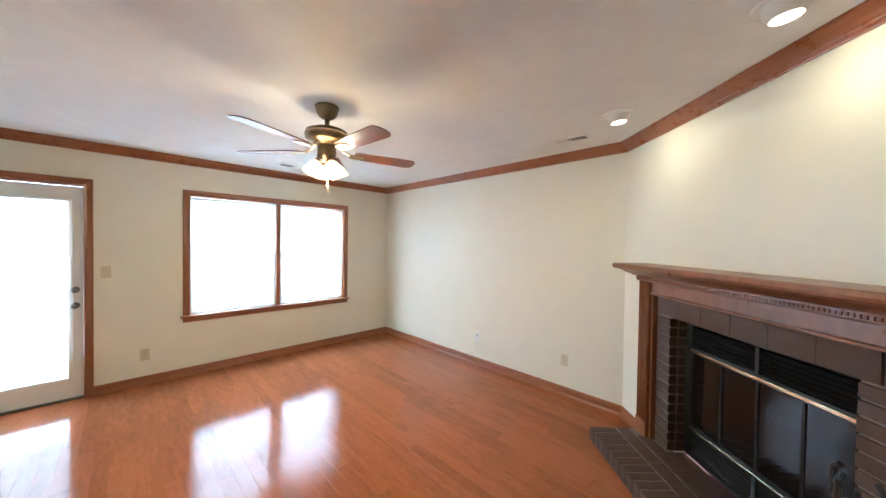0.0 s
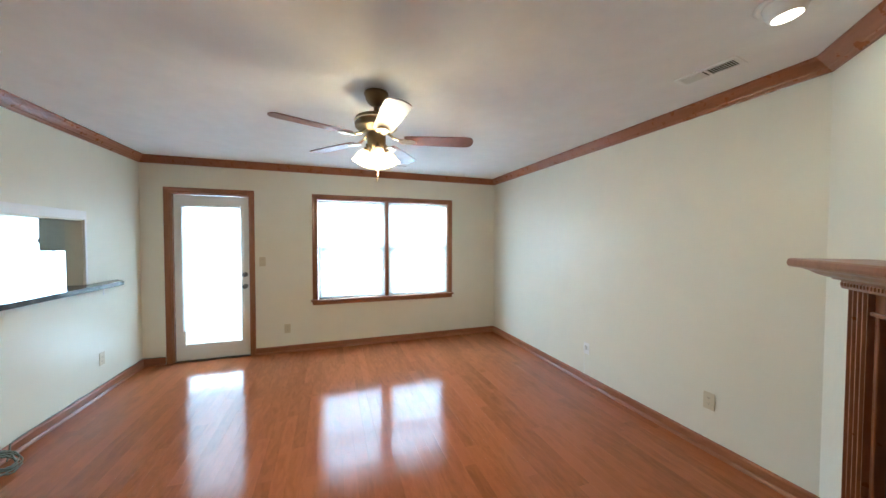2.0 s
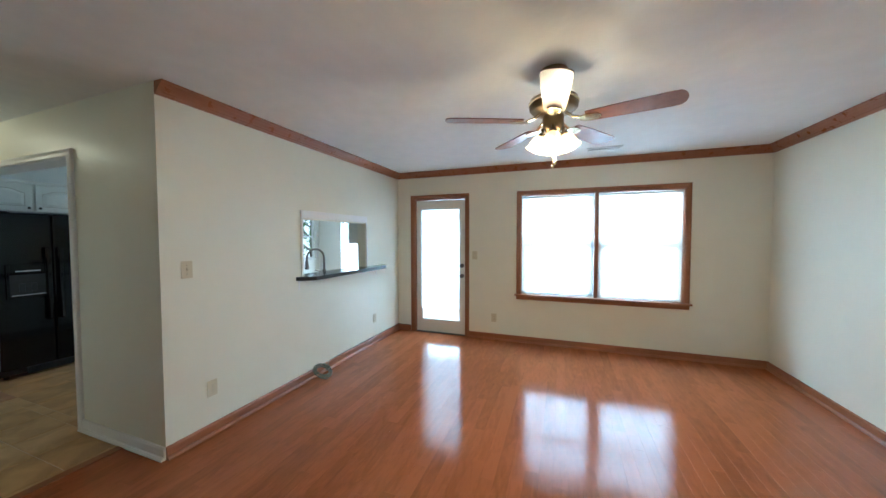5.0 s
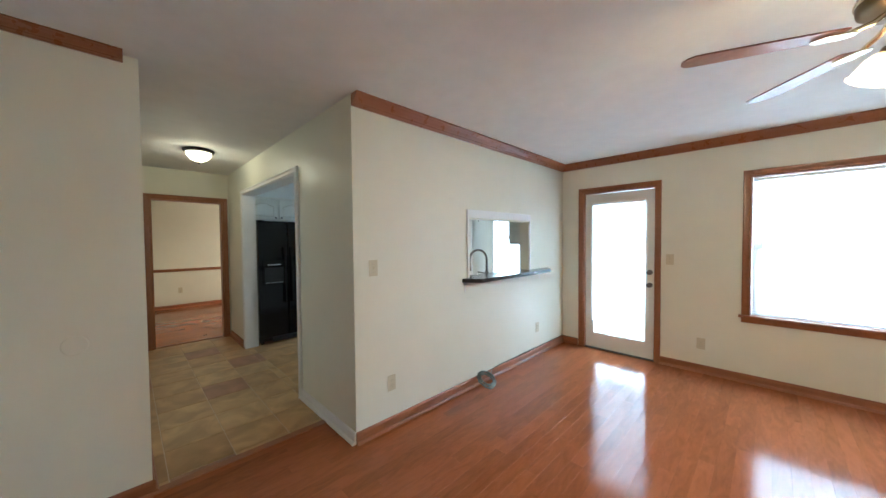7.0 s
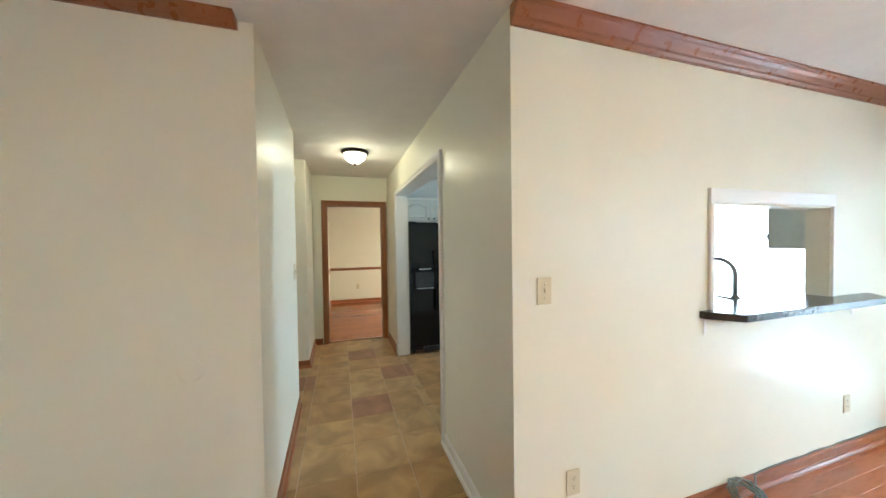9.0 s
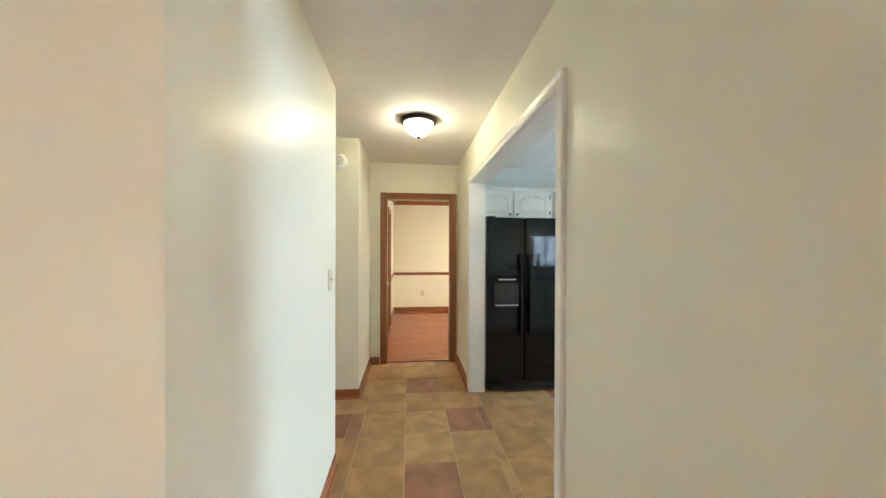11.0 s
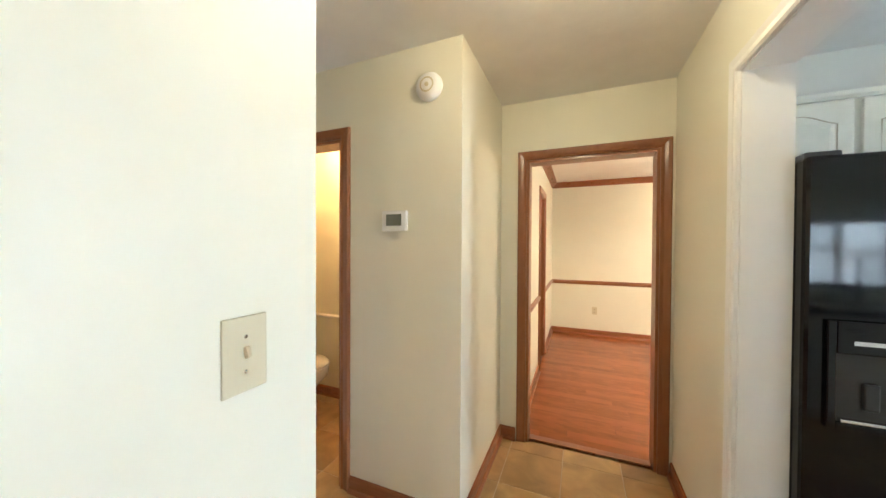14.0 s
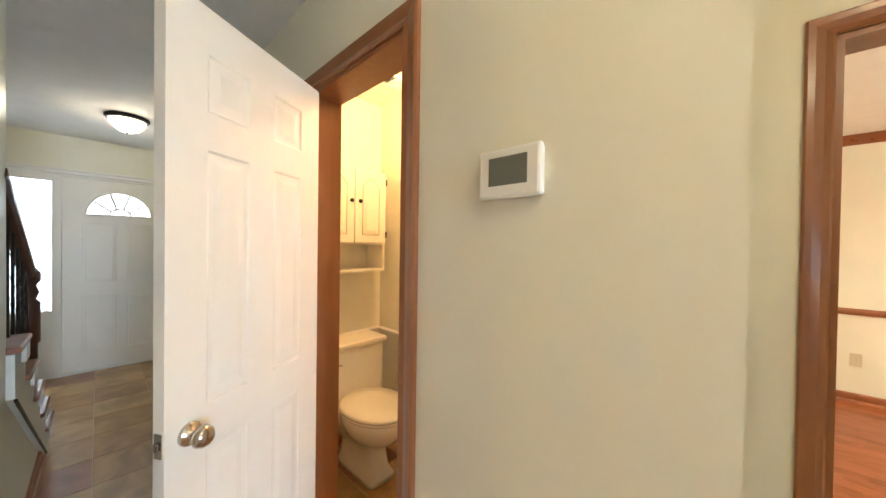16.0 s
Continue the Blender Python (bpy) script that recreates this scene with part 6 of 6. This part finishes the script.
box(-0.20, 0.234, 0.0, -0.001, 0.25, 0.1795, nb)
box(-0.20, -0.234, 0.0, -0.001, 0.234, 0.014, nb)
box(-0.012, -0.234, 0.014, -0.001, 0.234, 0.1795, nb)
part("open_shelf", nb, CAB, bc)
for a, b, hinge in ((0.008, 0.247, -1), (0.253, 0.492, 1)):
    d = arch_door("door", bc, 0, b - a, 0.19, 0.67, 0, 0.05, hinge, 0.27)
    d.rotation_euler.z = radians(90)
    d.location = (-0.2005, a - 0.25, 0.19)
register("ceiling_vent", 1.95, -5.0, 2.44, 0.26, 0.14, 90, "white metal bathroom ceiling vent")
bl = thing("flush_ceiling_light", "small white glass bathroom ceiling light", "ceiling light", at=(1.6, -4.95, 2.44))
part("bowl", lathe([(0.11, -0.0005), (0.11, -0.03), (0.09, -0.06), (0.04, -0.075), (0, -0.078)], 28), glow("bath_lamp_glass", (1.0, 0.7, 0.32), 4.0, 0.4), bl, smooth=True)

# dining room lamp
ch = thing("chandelier", "brass dining room chandelier with a glass bowl", "chandelier", at=(-2.2, -7.0, 2.44))
part("canopy", lathe([(0, -0.0005), (0.06, -0.001), (0.05, -0.03), (0, -0.035)], 24), BRASS, ch, smooth=True)
part("rod", tube([(0, 0, -0.03), (0, 0, -0.45)], 0.007), BRASS, ch)
part("bowl", lathe([(0.20, -0.45), (0.18, -0.53), (0.11, -0.59), (0, -0.61), (0, -0.60), (0.105, -0.58), (0.174, -0.525), (0.194, -0.45)], 32), glow("dining_glass", (1.0, 0.8, 0.5), 4.0, 0.5), ch, smooth=True)
part("holder", lathe([(0, -0.44), (0.205, -0.445), (0.205, -0.452), (0, -0.449)], 32), BRASS, ch)

# threshold strips between wood and tile
for nm, x0, x1, y in (("threshold_living", -0.775, 0.278, -1.90), ("threshold_dining", -0.69, 0.075, -5.27)):
    tagged(link(nm, box(x0, y - 0.03, -0.002, x1, y + 0.03, 0.006, bevel=0.003), BASE_WOOD), "stained wood transition strip between tile and wood", "threshold", kind="structure")

# ---------- trees outside the nook ----------
LEAF = bpy.data.materials.new("leaf")
LEAF.use_nodes = True
lt = LEAF.node_tree
lg, lr = lt.nodes.new("ShaderNodeNewGeometry"), lt.nodes.new("ShaderNodeValToRGB")
lr.color_ramp.elements[0].color, lr.color_ramp.elements[1].color = (0.10, 0.21, 0.06, 1), (0.26, 0.42, 0.15, 1)
lt.links.new(lg.outputs["Random Per Island"], lr.inputs[0])
ltr, lmx = lt.nodes.new("ShaderNodeBsdfTranslucent"), lt.nodes.new("ShaderNodeMixShader")
lmx.inputs[0].default_value = 0.4
lt.links.new(lr.outputs[0], lt.nodes["Principled BSDF"].inputs["Base Color"])
lt.links.new(lr.outputs[0], ltr.inputs[0])
lt.links.new(lt.nodes["Principled BSDF"].outputs[0], lmx.inputs[1])
lt.links.new(ltr.outputs[0], lmx.inputs[2])
lt.links.new(lmx.outputs[0], lt.nodes["Material Output"].inputs[0])
BARK = material("bark", (0.10, 0.075, 0.055), 0.9, vary=0.3, scale=8, bump=0.6, bump_scale=30, dist=0.02)


def tree(x, y, h, seed):
    rnd = random.Random(seed)
    e = thing("tree", "leafy green tree outside the nook window", "tree", group="garden trees", at=(x, y, -0.4))
    bm = bmesh.new()
    for i in range(7):
        tube([(0, 0, h * i / 8), (0.02 * math.sin(i), 0.02 * math.cos(i), h * (i + 1) / 8)], 0.16 * (1 - i / 9), bm, 8)
    tips = []
    for k in range(9):
        a, z = rnd.uniform(0, 6.28), h * rnd.uniform(0.25, 0.75)
        l = rnd.uniform(0.9, 1.7)
        tip = (l * math.cos(a), l * math.sin(a), z + l * 0.5)
        tube([(0, 0, z), (tip[0] * 0.5, tip[1] * 0.5, z + l * 0.3), tip], 0.04, bm, 6)
        tips += [tip, (tip[0] * 0.6, tip[1] * 0.6, z + l * 0.45)]
    part("trunk", bm, BARK, e)
    vs, fs = [], []
    for k in range(1700):
        c = Vector(rnd.choice(tips)) + Vector((rnd.gauss(0, 0.42), rnd.gauss(0, 0.42), rnd.gauss(0, 0.40)))
        a, b = Vector((rnd.gauss(0, 1), rnd.gauss(0, 1), rnd.gauss(0, 1))).normalized() * 0.07, Vector((rnd.gauss(0, 1), rnd.gauss(0, 1), rnd.gauss(0, 1))).normalized() * 0.035
        n = len(vs)
        vs += [c - a, c + b, c + a, c - b]
        fs.append((n, n + 1, n + 2, n + 3))
    me = bpy.data.meshes.new("crown")
    me.from_pydata([tuple(v) for v in vs], [], fs)
    me.materials.append(LEAF)
    o = new("crown", me)
    o.parent = e


tree(-10.9, -9.3, 4.6, 1)
tree(-9.0, -9.9, 5.0, 2)
tree(-12.4, -10.8, 4.8, 3)

# ---------- floor pieces ----------
def chamfered(w, l, h=0.011, c=0.0003):
    bm = bmesh.new()
    lo = [bm.verts.new((x * w / 2, y * l / 2, -h)) for x, y in ((-1, -1), (1, -1), (1, 1), (-1, 1))]
    mi = [bm.verts.new((x * w / 2, y * l / 2, -c)) for x, y in ((-1, -1), (1, -1), (1, 1), (-1, 1))]
    hi = [bm.verts.new((x * (w / 2 - c), y * (l / 2 - c), 0)) for x, y in ((-1, -1), (1, -1), (1, 1), (-1, 1))]
    for a, b in ((lo, mi), (mi, hi)):
        for k in range(4):
            bm.faces.new((a[k], a[(k + 1) % 4], b[(k + 1) % 4], b[k]))
    bm.faces.new(hi)
    me = bpy.data.meshes.new("piece")
    bm.to_mesh(me)
    bm.free()
    return me


def lay(name, me, x, y, parent, mat):
    if not me.materials:
        me.materials.append(mat)
    ob = new(name, me)
    ob.location = (x, y, 0)
    ob.parent = parent
    return ob


def planks(parent, x0, y0, x1, y1, inside, seed, limit):
    """Boards along x, 83 mm wide; lengths from a small stock so that alike boards share a mesh."""
    rnd = random.Random(seed)
    stock = {}
    rest = bmesh.new()
    W, count = 0.083, 0
    y = y0 + W / 2
    while y < y1 + W / 2:
        x = x0 - rnd.uniform(0, 1.0)
        while x < x1:
            L = rnd.choice((0.7, 0.9, 1.1, 1.3, 1.5, 1.7))
            a, b = max(x, x0), min(x + L, x1)
            lim = inside(y)
            a, b = max(a, lim[0]), min(b, lim[1])
            if b - a > 0.03:
                l = round(b - a, 2)
                if count < limit:
                    me = stock.setdefault(l, None) or chamfered(l - 0.0002, W - 0.0002)
                    stock[l] = me
                    lay("plank", me, (a + b) / 2, y, parent, FLOOR_WOOD)
                    count += 1
                else:
                    me = chamfered(l - 0.0002, W - 0.0002)
                    me.transform(Matrix.Translation(((a + b) / 2, y, 0)))
                    rest.from_mesh(me)
                    bpy.data.meshes.remove(me)
            x += L
        y += W
    if len(rest.verts):
        tagged(part("plank_rest", rest, FLOOR_WOOD, parent), kind="stuff")
    else:
        rest.free()


planks(floor_living, -4.0, -1.90, E_, 3.10, lambda y: (-4.0, 2.79 - y + 0.06 if y > 1.3 else E_), 3, 320)
planks(floor_dining, -3.8, -8.45, 0.16, -5.27, lambda y: (-3.8, 0.9 if -7.15 < y < -6.62 else 0.16), 5, 220)

def tile_material(name, tints):
    TILE = bpy.data.materials.new(name)
    TILE.use_nodes = True
    tt = TILE.node_tree
    tb = tt.nodes["Principled BSDF"]
    tb.inputs["Roughness"].default_value = 0.33
    tinfo, tgeo = tt.nodes.new("ShaderNodeObjectInfo"), tt.nodes.new("ShaderNodeNewGeometry")
    tramp = tt.nodes.new("ShaderNodeValToRGB")
    tramp.color_ramp.elements[0].color, tramp.color_ramp.elements[1].color = (*tints[0], 1), (*tints[-1], 1)
    for k, col in enumerate(tints[1:-1]):
        tramp.color_ramp.elements.new((k + 1) / (len(tints) - 1)).color = (*col, 1)
    tt.links.new(tinfo.outputs["Random"], tramp.inputs[0])
    tn = tt.nodes.new("ShaderNodeTexNoise")
    tn.inputs["Scale"].default_value, tn.inputs["Detail"].default_value, tn.inputs["Distortion"].default_value = 4.5, 6, 0.8
    tsh = tt.nodes.new("ShaderNodeVectorMath")
    tsh.operation = "ADD"
    tsc = tt.nodes.new("ShaderNodeVectorMath")
    tsc.operation = "SCALE"
    tsc.inputs[0].default_value = (40, 23, 11)
    tt.links.new(tinfo.outputs["Random"], tsc.inputs["Scale"])
    tt.links.new(tgeo.outputs["Position"], tsh.inputs[0])
    tt.links.new(tsc.outputs[0], tsh.inputs[1])
    tt.links.new(tsh.outputs[0], tn.inputs["Vector"])
    tmr = tt.nodes.new("ShaderNodeMapRange")
    tmr.inputs[1].default_value, tmr.inputs[2].default_value, tmr.inputs[3].default_value, tmr.inputs[4].default_value = 0.35, 0.68, 0.74, 1.2
    tt.links.new(tn.outputs[0], tmr.inputs[0])
    tmul = tt.nodes.new("ShaderNodeVectorMath")
    tmul.operation = "SCALE"
    tt.links.new(tramp.outputs[0], tmul.inputs[0])
    tt.links.new(tmr.outputs[0], tmul.inputs["Scale"])
    tt.links.new(tmul.outputs[0], tb.inputs["Base Color"])
    tbp = tt.nodes.new("ShaderNodeBump")
    tbp.inputs["Strength"].default_value, tbp.inputs["Distance"].default_value = 0.15, 0.004
    tt.links.new(tn.outputs[0], tbp.inputs["Height"])
    tt.links.new(tbp.outputs[0], tb.inputs["Normal"])
    return TILE


TAN_TILE = tile_material("tan_ceramic_tile", [(0.46, 0.285, 0.12), (0.48, 0.305, 0.135), (0.40, 0.24, 0.10), (0.46, 0.265, 0.11)])
RED_TILE = tile_material("terracotta_tile", [(0.34, 0.165, 0.09), (0.30, 0.14, 0.08)])


def tiles(parent, x0, y0, x1, y1, ox=0.0, oy=0.0, T=0.345, skip=None, seed=2):
    stock, rnd = {}, random.Random(seed)
    i0, i1 = math.floor((x0 - ox) / T), math.ceil((x1 - ox) / T)
    j0, j1 = math.floor((y0 - oy) / T), math.ceil((y1 - oy) / T)
    for i in range(i0, i1):
        for j in range(j0, j1):
            a, b = max(x0, ox + i * T), min(x1, ox + (i + 1) * T)
            c, d = max(y0, oy + j * T), min(y1, oy + (j + 1) * T)
            if b - a < 0.02 or d - c < 0.02 or (skip and skip((a + b) / 2, (c + d) / 2)):
                continue
            red = (i, j) in REDS or (rnd.random() < 0.07 and not (-2 <= i <= 1 and -3 <= j <= 3))
            key = (round(b - a, 3), round(d - c, 3), red)
            me = stock.get(key) or chamfered(key[0] - 0.004, key[1] - 0.004, 0.009, 0.0015)
            stock[key] = me
            lay("tile", me, (a + b) / 2, (c + d) / 2, parent, RED_TILE if red else TAN_TILE)


# the darker terracotta tiles, by column and row from the tile corner at (OX, OY)
OX, OY = -0.165, -4.04
REDS = {(-2, 0), (1, 0), (-1, -2), (-1, 2), (-5, -1), (-8, 0), (2, 1), (-11, -2), (6, -1), (9, 1)}
tiles(floor_hall, -0.79, -5.27, 0.28, -1.90, OX, OY)
tiles(floor_hall, 0.28, -5.20, 5.30, -2.42, OX, OY, skip=lambda x, y: (y > -3.3) and x < 3.2)
tiles(floor_kitchen, -6.5, -5.20, -0.79, -1.60, OX, OY)
